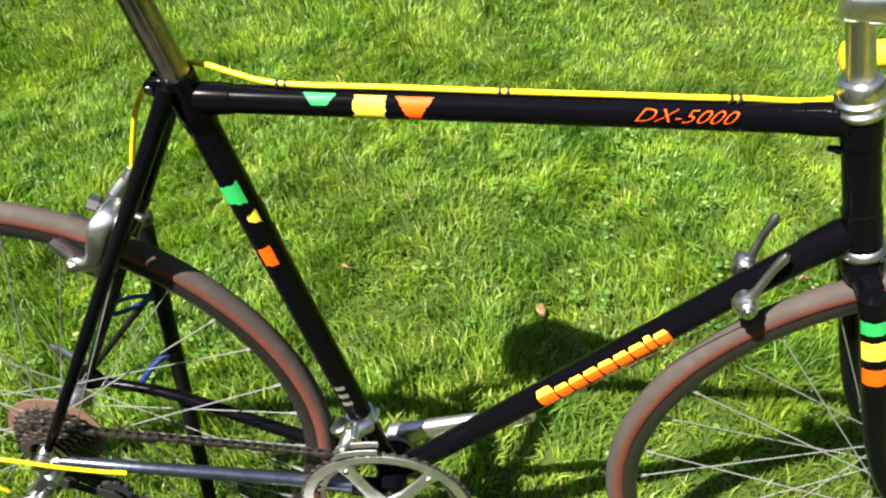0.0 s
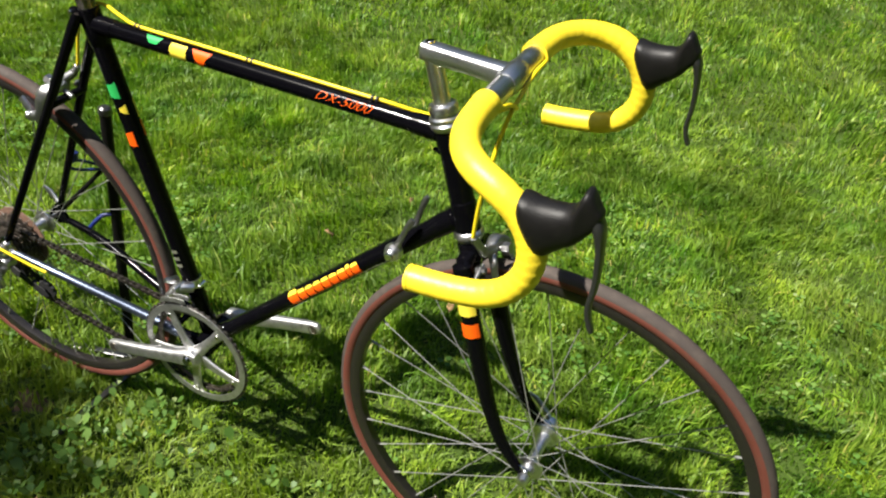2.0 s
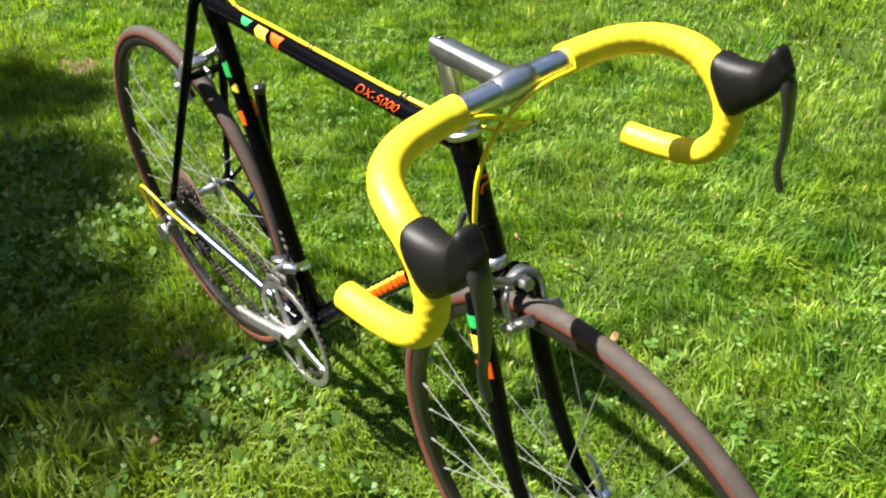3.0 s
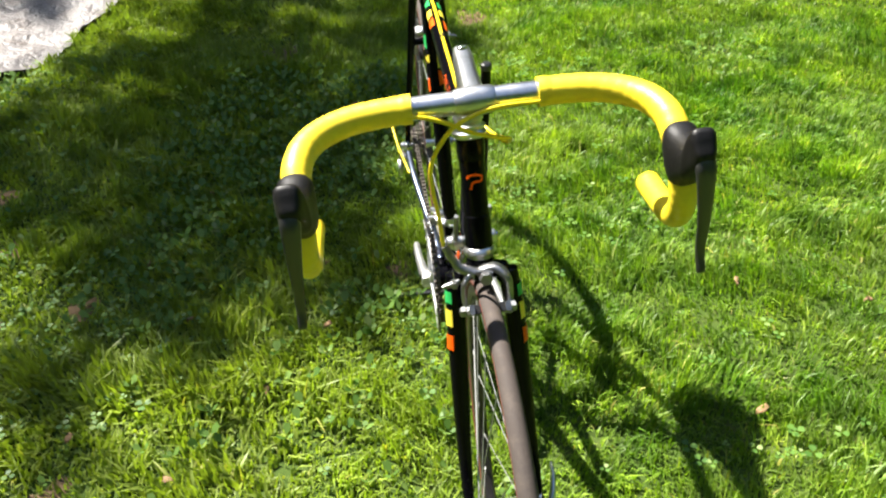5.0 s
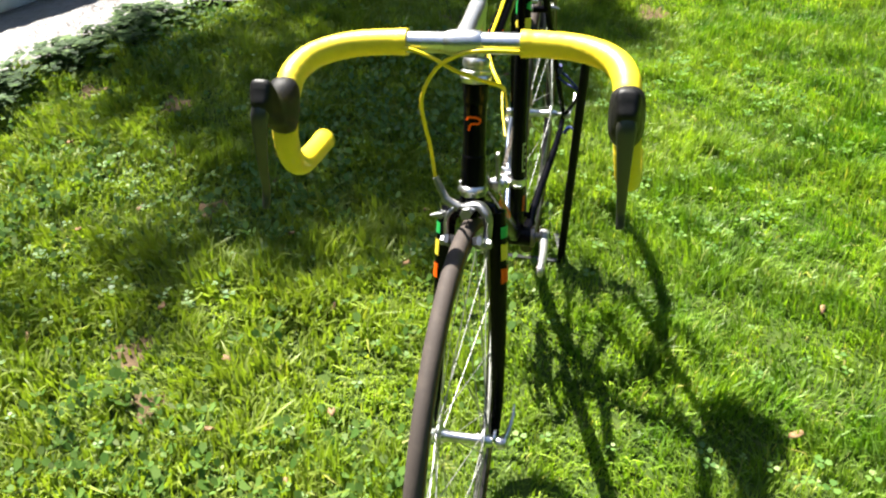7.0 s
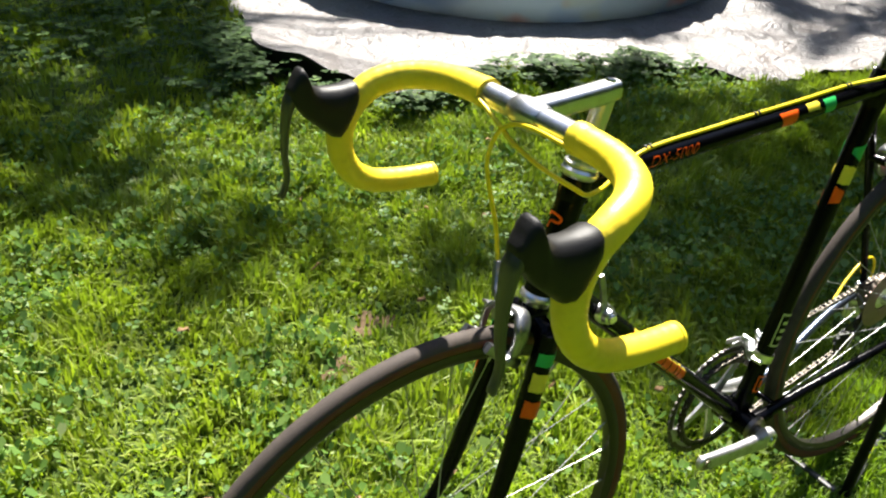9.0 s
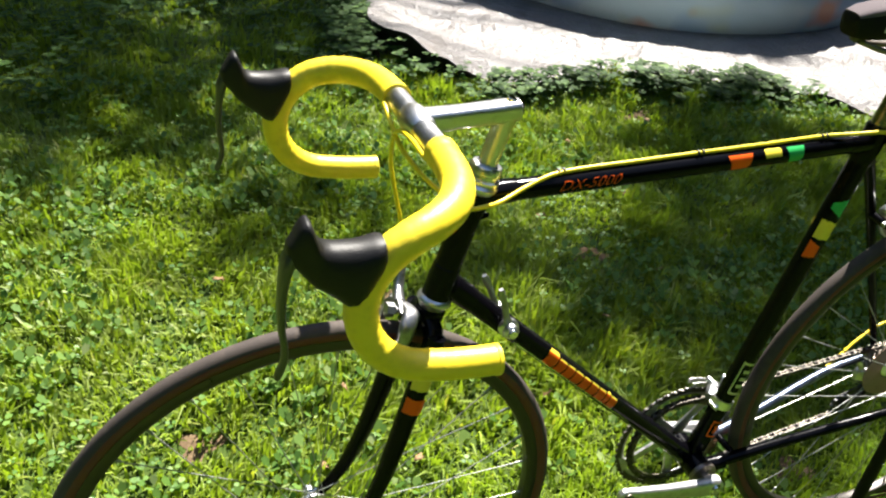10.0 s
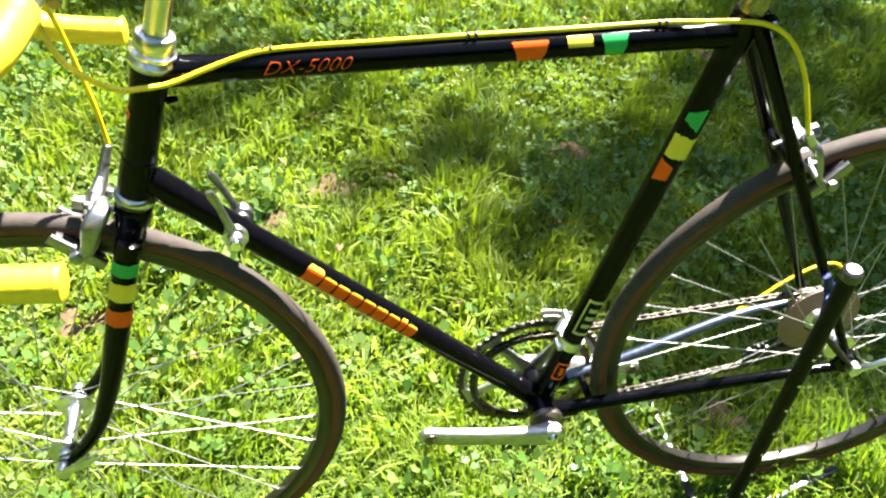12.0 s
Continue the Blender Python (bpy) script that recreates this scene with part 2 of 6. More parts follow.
def along(p0, p1, side=(0, 1, 0)):
    """A pose at p0 whose z points at p1 and whose x leans to side."""
    z = (Vector(p1) - Vector(p0)).normalized()
    x = Vector(side) - z * z.dot(Vector(side))
    if x.length < 1e-4:
        x = z.orthogonal()
    x.normalize()
    y = z.cross(x)
    m = Matrix((x, y, z)).transposed().to_4x4()
    m.translation = Vector(p0)
    return m


def revolve(bm, profile, m, n=24, closed=False):
    """Turns a profile of (radius, height) about the z of m."""
    rings = []
    for r, h in profile:
        if r < 1e-6 and not closed:
            rings.append([bm.verts.new(m @ Vector((0, 0, h)))])
        else:
            rings.append([bm.verts.new(m @ Vector((r * math.cos(2 * math.pi * k / n), r * math.sin(2 * math.pi * k / n), h))) for k in range(n)])
    faces = []
    for a, b in zip(rings, rings[1:] + ([rings[0]] if closed else [])):
        for k in range(n):
            q = [a[k % len(a)], a[(k + 1) % len(a)], b[(k + 1) % len(b)], b[k % len(b)]]
            q = [v for i, v in enumerate(q) if v not in q[:i]]
            if len(q) > 2:
                faces.append(bm.faces.new(q))
    return faces


def rod(bm, p0, p1, r0, r1=None, n=20, edge=0.0008):
    """A round bar with softened ends."""
    r1 = r0 if r1 is None else r1
    length = (Vector(p1) - Vector(p0)).length
    e = min(edge, length / 4, r0 / 2, r1 / 2)
    revolve(bm, [(0, 0), (r0 - e, 0), (r0, e), (r1, length - e), (r1 - e, length), (0, length)], along(p0, p1), n)


def curve_points(pts, k=6):
    """A smooth line through points."""
    p = [Vector(v) for v in pts]
    p = [p[0] * 2 - p[1], *p, p[-1] * 2 - p[-2]]
    out = []
    for i in range(1, len(p) - 2):
        for j in range(k):
            t = j / k
            a, b, c, d = p[i - 1], p[i], p[i + 1], p[i + 2]
            out.append(0.5 * (2 * b + (c - a) * t + (2 * a - 5 * b + 4 * c - d) * t * t + (3 * b - a - 3 * c + d) * t ** 3))
    return out + [p[-2]]


def sweep(bm, pts, rad, n=14, round_ends=True):
    """A round section carried along a line of points; rad: one radius, or a function of 0 to 1."""
    pts = [Vector(p) for p in pts]
    f = rad if callable(rad) else (lambda s: rad)
    tang = [(pts[min(i + 1, len(pts) - 1)] - pts[max(i - 1, 0)]).normalized() for i in range(len(pts))]
    x = tang[0].orthogonal().normalized()
    rings = []
    for i, (p, t) in enumerate(zip(pts, tang)):
        x = (x - t * t.dot(x)).normalized()
        y, r = t.cross(x), f(i / (len(pts) - 1))
        rings.append([bm.verts.new(p + (x * math.cos(2 * math.pi * k / n) + y * math.sin(2 * math.pi * k / n)) * r) for k in range(n)])
    for a, b in zip(rings, rings[1:]):
        for k in range(n):
            bm.faces.new((a[k], a[(k + 1) % n], b[(k + 1) % n], b[k]))
    for ring, p, t, r in ((rings[0], pts[0], -tang[0], f(0)), (rings[-1], pts[-1], tang[-1], f(1))):
        top = bm.verts.new(p + t * (r * 0.35 if round_ends else 0))
        for k in range(n):
            bm.faces.new((ring[k], ring[(k + 1) % n], top))


def wind(bm, pts, rad, lap, turns, hand, n=24):
    """Tape wound round a line of points: the radius steps up by lap at each overlap, along a helix."""
    tang = [(pts[min(i + 1, len(pts) - 1)] - pts[max(i - 1, 0)]).normalized() for i in range(len(pts))]
    x = tang[0].orthogonal().normalized()
    rings = []
    for i, (p, t) in enumerate(zip(pts, tang)):
        x = (x - t * t.dot(x)).normalized()
        y, s = t.cross(x), i / (len(pts) - 1)
        ring = []
        for k in range(n):
            u = (s * turns + hand * k / n) % 1.0
            step = 1.0 - u if u < 0.82 else (u - 0.82) / 0.18
            a = 2 * math.pi * k / n
            ring.append(bm.verts.new(p + (x * math.cos(a) + y * math.sin(a)) * (rad(s) + lap(s) * (step - 0.5))))
        rings.append(ring)
    for a, b in zip(rings, rings[1:]):
        for k in range(n):
            bm.faces.new((a[k], a[(k + 1) % n], b[(k + 1) % n], b[k]))
    bm.faces.new(rings[0][::-1])
    bm.faces.new(rings[-1])


def loft(bm, rows, n=20, power=2.4):
    """Rounded sections carried along a line: rows of centre, half width across, half height, and the way across."""
    rings = []
    for i, (p, w, h, across) in enumerate(rows):
        t = (Vector(rows[min(i + 1, len(rows) - 1)][0]) - Vector(rows[max(i - 1, 0)][0])).normalized()
        x = (Vector(across) - t * t.dot(Vector(across))).normalized()
        y = t.cross(x)
        ring = []
        for k in range(n):
            a = 2 * math.pi * k / n
            c, s = math.cos(a), math.sin(a)
            ring.append(bm.verts.new(Vector(p) + x * w * math.copysign(abs(c) ** (2 / power), c) + y * h * math.copysign(abs(s) ** (2 / power), s)))
        rings.append(ring)
    for a, b in zip(rings, rings[1:]):
        for k in range(n):
            bm.faces.new((a[k], a[(k + 1) % n], b[(k + 1) % n], b[k]))
    bm.faces.new(rings[0][::-1])
    bm.faces.new(rings[-1])


def slab(bm, outline, m, thick, bevel=0.0008):
    """A flat shape with eased edges: outline in x and y of m, thick along its z, centred."""
    vs = [bm.verts.new(m @ Vector((x, y, -thick / 2))) for x, y in outline]
    f = bm.faces.new(vs)
    r = bmesh.ops.extrude_face_region(bm, geom=[f])
    up = m.to_3x3() @ Vector((0, 0, thick))
    new_vs = [g for g in r["geom"] if isinstance(g, bmesh.types.BMVert)]
    bmesh.ops.translate(bm, vec=up, verts=new_vs)
    if bevel:
        es = {e for v in vs + new_vs for e in v.link_edges}
        bmesh.ops.bevel(bm, geom=list(es), offset=bevel, segments=1, affect="EDGES", clamp_overlap=True)


def plate(bm, outline, hole, m, thick):
    """A flat ring between two outlines of as many points."""
    n = len(outline)
    rings = [[bm.verts.new(m @ Vector((x, y, z))) for x, y in o] for o, z in ((outline, -thick / 2), (outline, thick / 2), (hole, thick / 2), (hole, -thick / 2))]
    for a, b in zip(rings, rings[1:] + rings[:1]):
        for k in range(n):
            bm.faces.new((a[k], a[(k + 1) % n], b[(k + 1) % n], b[k]))


def circle(r, n, phase=0.0, wobble=0.0):
    return [((r + (wobble if k % 2 else -wobble)) * math.cos(2 * math.pi * k / n + phase), (r + (wobble if k % 2 else -wobble)) * math.sin(2 * math.pi * k / n + phase)) for k in range(n)]


def on_tube(p0, p1, radius, side, s, a):
    """The place at s metres along a tube and a degrees up from its side (+1 left, -1 right)."""
    p0, p1 = Vector(p0), Vector(p1)
    t = (p1 - p0).normalized()
    out = Vector((0, side, 0))
    out = (out - t * t.dot(out)).normalized()
    up = t.cross(out)
    if up.z < 0:
        up = -up
    a = radians(a)
    return p0 + t * s + (out * math.cos(a) + up * math.sin(a)) * radius


def wrap_patch(bm, p0, p1, radius, side, s0, s1, a0, a1, ragged=0.0, taper=0.0, seed=1):
    """A thin decal laid on a tube, with worn ends."""
    rnd = random.Random(seed)
    n, k = 14, 5
    grid = []
    for i in range(n + 1):
        a = a0 + (a1 - a0) * i / n
        f = i / n if taper >= 0 else 1 - i / n
        pinch = abs(taper) * (1 - f) * (s1 - s0) / 2
        lo, hi = s0 + pinch + rnd.uniform(-1, 1) * ragged, s1 - pinch + rnd.uniform(-1, 1) * ragged
        grid.append([bm.verts.new(on_tube(p0, p1, radius + 0.0005, side, lo + (hi - lo) * j / k, a)) for j in range(k + 1)])
    for r, q in zip(grid, grid[1:]):
        for j in range(k):
            bm.faces.new((r[j], r[j + 1], q[j + 1], q[j]))


def lettering(text, size, shear=0.55):
    """Outlines of letters from the built-in font, as points and faces in the plane."""
    cu = bpy.data.curves.new("lettering", "FONT")
    cu.body, cu.size, cu.shear, cu.resolution_u = text, size, shear, 3
    cu.offset = -0.021
    ob = bpy.data.objects.new("lettering", cu)
    scene.collection.objects.link(ob)
    me = ob.evaluated_get(bpy.context.evaluated_depsgraph_get()).to_mesh()
    pts, faces = [v.co.copy() for v in me.vertices], [tuple(p.vertices) for p in me.polygons]
    bpy.data.objects.remove(ob)
    bpy.data.curves.remove(cu)
    return pts, faces


def write_on_tube(bm, text, p0, p1, radius, side, s, length, a_mid, height):
    pts, faces = lettering(text, 1.0)
    x0, x1 = min(p.x for p in pts), max(p.x for p in pts)
    y0, y1 = min(p.y for p in pts), max(p.y for p in pts)
    flat = bmesh.new()
    vs = [flat.verts.new(p) for p in pts]
    for f in faces:
        flat.faces.new([vs[i] for i in f])
    for k in range(3):
        bmesh.ops.triangulate(flat, faces=flat.faces[:])
        long_edges = [e for e in flat.edges if abs(e.verts[0].co.y - e.verts[1].co.y) > 0.16 * (y1 - y0)]
        bmesh.ops.subdivide_edges(flat, edges=long_edges, cuts=1)
    bmesh.ops.triangulate(flat, faces=flat.faces[:])
    flat.verts.index_update()
    vs = [bm.verts.new(on_tube(p0, p1, radius + 0.0006, side, s + (v.co.x - x0) / (x1 - x0) * length,
                               a_mid + math.degrees(((v.co.y - y0) / (y1 - y0) - 0.5) * height / radius))) for v in flat.verts]
    for f in flat.faces:
        bm.faces.new([vs[v.index] for v in f.verts])
    flat.free()


# ---- the bicycle ----
# x points ahead along the bicycle, y to its left, z up; the stand lifts the rear wheel a little.
REAR, FRONT = Vector((0.010, 0, 0.352)), Vector((1.0235, 0, 0.325))
BB = Vector((0.418, 0, 0.274))
SEAT_TOP, TT_REAR, TT_FRONT = Vector((0.2680, -0.003, 0.840)), Vector((0.2730, -0.003, 0.8185)), Vector((0.8370, 0, 0.8115))
HEAD_TOP, HEAD_LOW = Vector((0.8345, 0, 0.820)), Vector((0.8755, 0, 0.682))
DT_FRONT = Vector((0.8690, 0, 0.7040))
HEAD_WAY = (HEAD_LOW - HEAD_TOP).normalized()


def steer(z):
    """The steering axis at a height."""
    return HEAD_TOP + HEAD_WAY * ((z - HEAD_TOP.z) / HEAD_WAY.z)


def sleeve(bm, p0, p1, r, swell=0.0016, n=20):
    """A lug's socket: thin lip, thickest at the joint."""
    length = (Vector(p1) - Vector(p0)).length
    revolve(bm, [(r - 0.001, 0), (r + swell, 0.0005), (r + swell, length * 0.6), (r + 0.0009, length * 0.95), (r - 0.001, length)], along(p0, p1), n)


def band(tube, p0, p1, radius, side, s0, s1, a0, a1, material, name, ragged=0.0012, taper=0.0, seed=1):
    bm = bmesh.new()
    wrap_patch(bm, p0, p1, radius, side, s0, s1, a0, a1, ragged, taper, seed)
    return part(name, bm, material, tube)


def blocks_on_tube(tube, p0, p1, radius, side, s, length):
    """The maker's mark as nine plain rounded blocks, orange below and yellow along the upper edge."""
    widths = [1.25, 1, 1, 1, 1, 1, 1, 0.55, 0.9]
    unit = length / sum(widths)
    low, mid = (-26, 24) if side < 0 else (-34, 33)
    for i, w in enumerate(widths):
        tall = 1.5 if i == 0 else 1.25 if i == 7 else 1.0
        for name, mt, lo, hi in (("orange_block", ORANGE, low, mid + 14 * (tall - 1)), ("yellow_edge", YELLOW, mid + 14 * (tall - 1), 42 + 40 * (tall - 1))):
            bm = bmesh.new()
            wrap_patch(bm, p0, p1, radius, side, s + 0.02 * unit, s + (w - 0.04) * unit, lo, hi, 0.0002, -0.28 if name == "yellow_edge" else 0.12, i)
            part(name, bm, mt, tube)
        s += w * unit


def build_frame(bike):
    shell = bmesh.new()
    rod(shell, BB + Vector((0, -0.035, 0)), BB + Vector((0, 0.035, 0)), 0.0205, n=28)
    st_way = (SEAT_TOP - BB).normalized()
    dt_way = (DT_FRONT - BB).normalized()
    sleeve(shell, BB + st_way * 0.012, BB + st_way * 0.055, 0.0143)
    sleeve(shell, BB + dt_way * 0.012, BB + dt_way * 0.058, 0.0143)
    for y in (-1, 1):
        w = Vector((-0.40, y * 0.05, 0.063)).normalized()
        b0 = BB + Vector((-0.008, y * 0.022, 0))
        sleeve(shell, b0, b0 + w * 0.04, 0.0105)
    part("bottom_bracket_shell", shell, BLACK_PAINT, bike)

    bm = bmesh.new()
    rod(bm, TT_REAR, TT_FRONT, 0.0127, n=28)
    top = part("top_tube", bm, BLACK_PAINT, bike)
    bm = bmesh.new()
    rod(bm, BB, SEAT_TOP, 0.0143, n=28)
    seat = part("seat_tube", bm, BLACK_PAINT, bike)
    bm = bmesh.new()
    rod(bm, BB, DT_FRONT, 0.0143, n=28)
    down = part("down_tube", bm, BLACK_PAINT, bike)
    bm = bmesh.new()
    rod(bm, HEAD_TOP, HEAD_LOW, 0.0160, n=32)
    head = part("head_tube", bm, BLACK_PAINT, bike)

    lug = bmesh.new()
    sleeve(lug, SEAT_TOP, SEAT_TOP - st_way * 0.055, 0.0143, 0.002)
    tt_way = (TT_FRONT - TT_REAR).normalized()
    sleeve(lug, TT_REAR + tt_way * 0.008, TT_REAR + tt_way * 0.042, 0.0127)
    ear = SEAT_TOP - st_way * 0.008
    for y in (-0.008, 0.008):
        slab(lug, [(0, -0.008), (0.012, -0.008), (0.017, -0.003), (0.017, 0.003), (0.012, 0.008), (0, 0.008)],
             Matrix.Translation(ear + Vector((-0.012, y, 0))) @ Matrix(((-1, 0, 0, 0), (0, 0, 1, 0), (0, 1, 0, 0), (0, 0, 0, 1))), 0.006)
    seat_lug = part("seat_lug", lug, BLACK_PAINT, bike)
    bm = bmesh.new()
    p = ear + Vector((-0.0225, 0, 0))
    rod(bm, p + Vector((0, -0.016, 0)), p + Vector((0, 0.016, 0)), 0.0045, n=14)
    part("binder_bolt", bm, CHROME, seat_lug, "chrome binder bolt")

    lug = bmesh.new()
    sleeve(lug, HEAD_TOP, HEAD_TOP + HEAD_WAY * 0.03, 0.016, 0.0018)
    sleeve(lug, TT_FRONT - tt_way * 0.012, TT_FRONT - tt_way * 0.05, 0.0127)
    part("upper_head_lug", lug, BLACK_PAINT, bike)
    lug = bmesh.new()
    sleeve(lug, HEAD_LOW, HEAD_LOW - HEAD_WAY * 0.045, 0.016, 0.0018)
    sleeve(lug, DT_FRONT - dt_way * 0.014, DT_FRONT - dt_way * 0.056, 0.0143)
    part("lower_head_lug", lug, BLACK_PAINT, bike)
    bm = bmesh.new()
    q = steer(0.785) + Vector((-0.016, 0, -0.003))
    rod(bm, q, q + Vector((-0.011, 0, 0.002)), 0.004, 0.0028, 10)
    part("pump_peg", bm, BLACK_PAINT, head)

    for y in (-1, 1):
        bm = bmesh.new()
        tip = REAR + Vector((0.012, y * 0.0605, 0.018))
        sweep(bm, [Vector((0.2640, y * 0.0150 - 0.003, 0.835)), Vector((0.2570, y * 0.0215 - 0.003, 0.818)), tip], lambda s: 0.0082 - 0.0022 * max(0, s - 0.5) * 2, 16)
        part("seat_stay", bm, BLACK_PAINT, bike)
        bm = bmesh.new()
        start = BB + Vector((-0.012, y * 0.023, 0))
        sweep(bm, curve_points([start, start.lerp(REAR, 0.28) + Vector((0, y * 0.016, 0)), REAR + Vector((0.12, y * 0.0555, -0.017)), REAR + Vector((0.022, y * 0.0615, -0.004))], 6),
              lambda s: 0.0102 - 0.0038 * s, 16)
        part("chain_stay", bm, BLACK_PAINT if y > 0 else CHAIN_STAY, bike, "" if y > 0 else "worn blue-grey chromed chain stay")
        bm = bmesh.new()
        out = [(0.030, 0.002), (0.016, 0.026), (0.004, 0.026), (-0.006, 0.012), (-0.016, 0.002), (-0.018, -0.012), (-0.006, -0.014), (0.004, -0.018 if y > 0 else -0.034), (0.014, -0.014), (0.026, -0.012)]
        slab(bm, out, Matrix.Translation(REAR + Vector((0, y * 0.0605, 0))) @ Matrix(((1, 0, 0, 0), (0, 0, -1, 0), (0, 1, 0, 0), (0, 0, 0, 1))), 0.006)
        part("dropout", bm, BLACK_PAINT if y > 0 else CHROME, bike)
    bm = bmesh.new()
    rod(bm, (0.1860, -0.034, 0.677), (0.1860, 0.034, 0.677), 0.0065, n=14)
    part("brake_bridge", bm, BLACK_PAINT, bike)
    bm = bmesh.new()
    rod(bm, (0.352, -0.032, 0.284), (0.352, 0.032, 0.284), 0.0055, n=14)
    part("stay_bridge", bm, BLACK_PAINT, bike)

    # colour flashes and lettering
    s_at = lambda x: x - TT_REAR.x
    for side, rows in ((-1, ((0.377, 0.405, GREEN, "green_flash", 18, 66, 0.5), (0.420, 0.447, YELLOW, "yellow_flash", -44, 62, 0.0), (0.455, 0.487, ORANGE, "orange_flash", -40, 62, 0.85))),
                       (1, ((0.393, 0.420, GREEN, "green_flash", -36, 62, 0.35), (0.429, 0.454, YELLOW, "yellow_flash", 14, 66, 0.0), (0.472, 0.508, ORANGE, "orange_flash", -36, 54, 0.35)))):
        for x0, x1, mt, nm, a0, a1, tp in rows:
            band(top, TT_REAR, TT_FRONT, 0.0127, side, s_at(x0), s_at(x1), a0, a1, mt, nm, 0.001, tp, int(x0 * 1000))
    st_s = lambda z: (z - BB.z) / st_way.z
    for side, rows in ((-1, ((0.712, 0.736, GREEN, "green_flash", -55, 40, 0.3), (0.687, 0.702, YELLOW, "yellow_flash", 8, 52, 0.7), (0.636, 0.661, ORANGE, "orange_flash", -20, 34, 0.25))),
                       (1, ((0.713, 0.741, GREEN, "green_flash", -15, 60, -0.7), (0.678, 0.705, YELLOW, "yellow_flash", -60, 70, 0.0), (0.646, 0.673, ORANGE, "orange_flash", 5, 70, 0.4)))):
        for z0, z1, mt, nm, a0, a1, tp in rows:
            band(seat, BB, SEAT_TOP, 0.0143, side, st_s(z0), st_s(z1), a0, a1, mt, nm, 0.0012, tp, int(z0 * 1000))
    for side in (-1, 1):
        bm = bmesh.new()
        if side < 0:
            write_on_tube(bm, "DX-5000", TT_REAR, TT_FRONT, 0.0127, side, s_at(0.653), 0.083, 24, 0.0108)
        else:
            write_on_tube(bm, "DX-5000", TT_FRONT, TT_REAR, 0.0127, side, TT_FRONT.x - 0.738, 0.081, 14, 0.0112)
        part("model_lettering", bm, ORANGE, top, "orange script lettering")
        if side < 0:
            blocks_on_tube(down, BB, DT_FRONT, 0.0143, side, (0.597 - BB.x) / dt_way.x, 0.172)
        else:
            blocks_on_tube(down, DT_FRONT, BB, 0.0143, side, (DT_FRONT.x - 0.722) / dt_way.x, 0.172)
        # tubing label: a pale outline with unreadable bars in it
        for z0, z1, a0, a1 in ((0.411, 0.415, -48, 48), (0.465, 0.469, -48, 48), (0.411, 0.469, -48, -40), (0.411, 0.469, 40, 48), (0.424, 0.430, -24, 24), (0.437, 0.443, -24, 24), (0.450, 0.456, -24, 24)):
            if side > 0 or a1 - a0 == 48:
                band(seat, BB, SEAT_TOP, 0.0143, side, st_s(z0), st_s(z1), a0, a1, CREAM if side > 0 else FADED, "tubing_label_bar", 0.0)
    for z0, z1, a0, a1 in ((0.330, 0.333, -30, 34), (0.357, 0.360, -30, 34), (0.330, 0.360, -30, -23), (0.330, 0.360, 27, 34), (0.338, 0.352, -8, 12)):
        band(seat, BB, SEAT_TOP, 0.0162, 1, st_s(z0), st_s(z1), a0, a1, ORANGE, "small_emblem_bar", 0.0)
    # head badge: a plain orange hook
    bm = bmesh.new()
    c, fx = steer(0.768), Vector((-HEAD_WAY.z, 0, HEAD_WAY.x))
    up = -HEAD_WAY
    line = [(-0.010, 0.004), (-0.006, 0.008), (0.004, 0.008), (0.010, 0.005), (0.008, 0.0), (-0.002, -0.001), (-0.006, -0.010)]
    stroke = curve_points([Vector((a, b, 0)) for a, b in line], 5)
    pts = []
    for i, p in enumerate(stroke):
        t = (stroke[min(i + 1, len(stroke) - 1)] - stroke[max(i - 1, 0)]).normalized()
        for o in (0.0016, -0.0016):
            q = p + Vector((-t.y, t.x, 0)) * o
            a = q.x / 0.0165
            pts.append(bm.verts.new(c + up * q.y + (fx * math.cos(a) + Vector((0, 1, 0)) * math.sin(a)) * 0.0166))
    for i in range(0, len(pts) - 2, 2):
        bm.faces.new((pts[i], pts[i + 1], pts[i + 3], pts[i + 2]))
    part("head_badge", bm, ORANGE, head, "plain orange curved badge")


CHAIN_STAY = mat("worn_chrome_stay", (0.12, 0.145, 0.20), 0.30, 0.9, vary=0.25, bump=0.05, dirt=(0.03, 0.035, 0.045), dirt_amount=0.8)


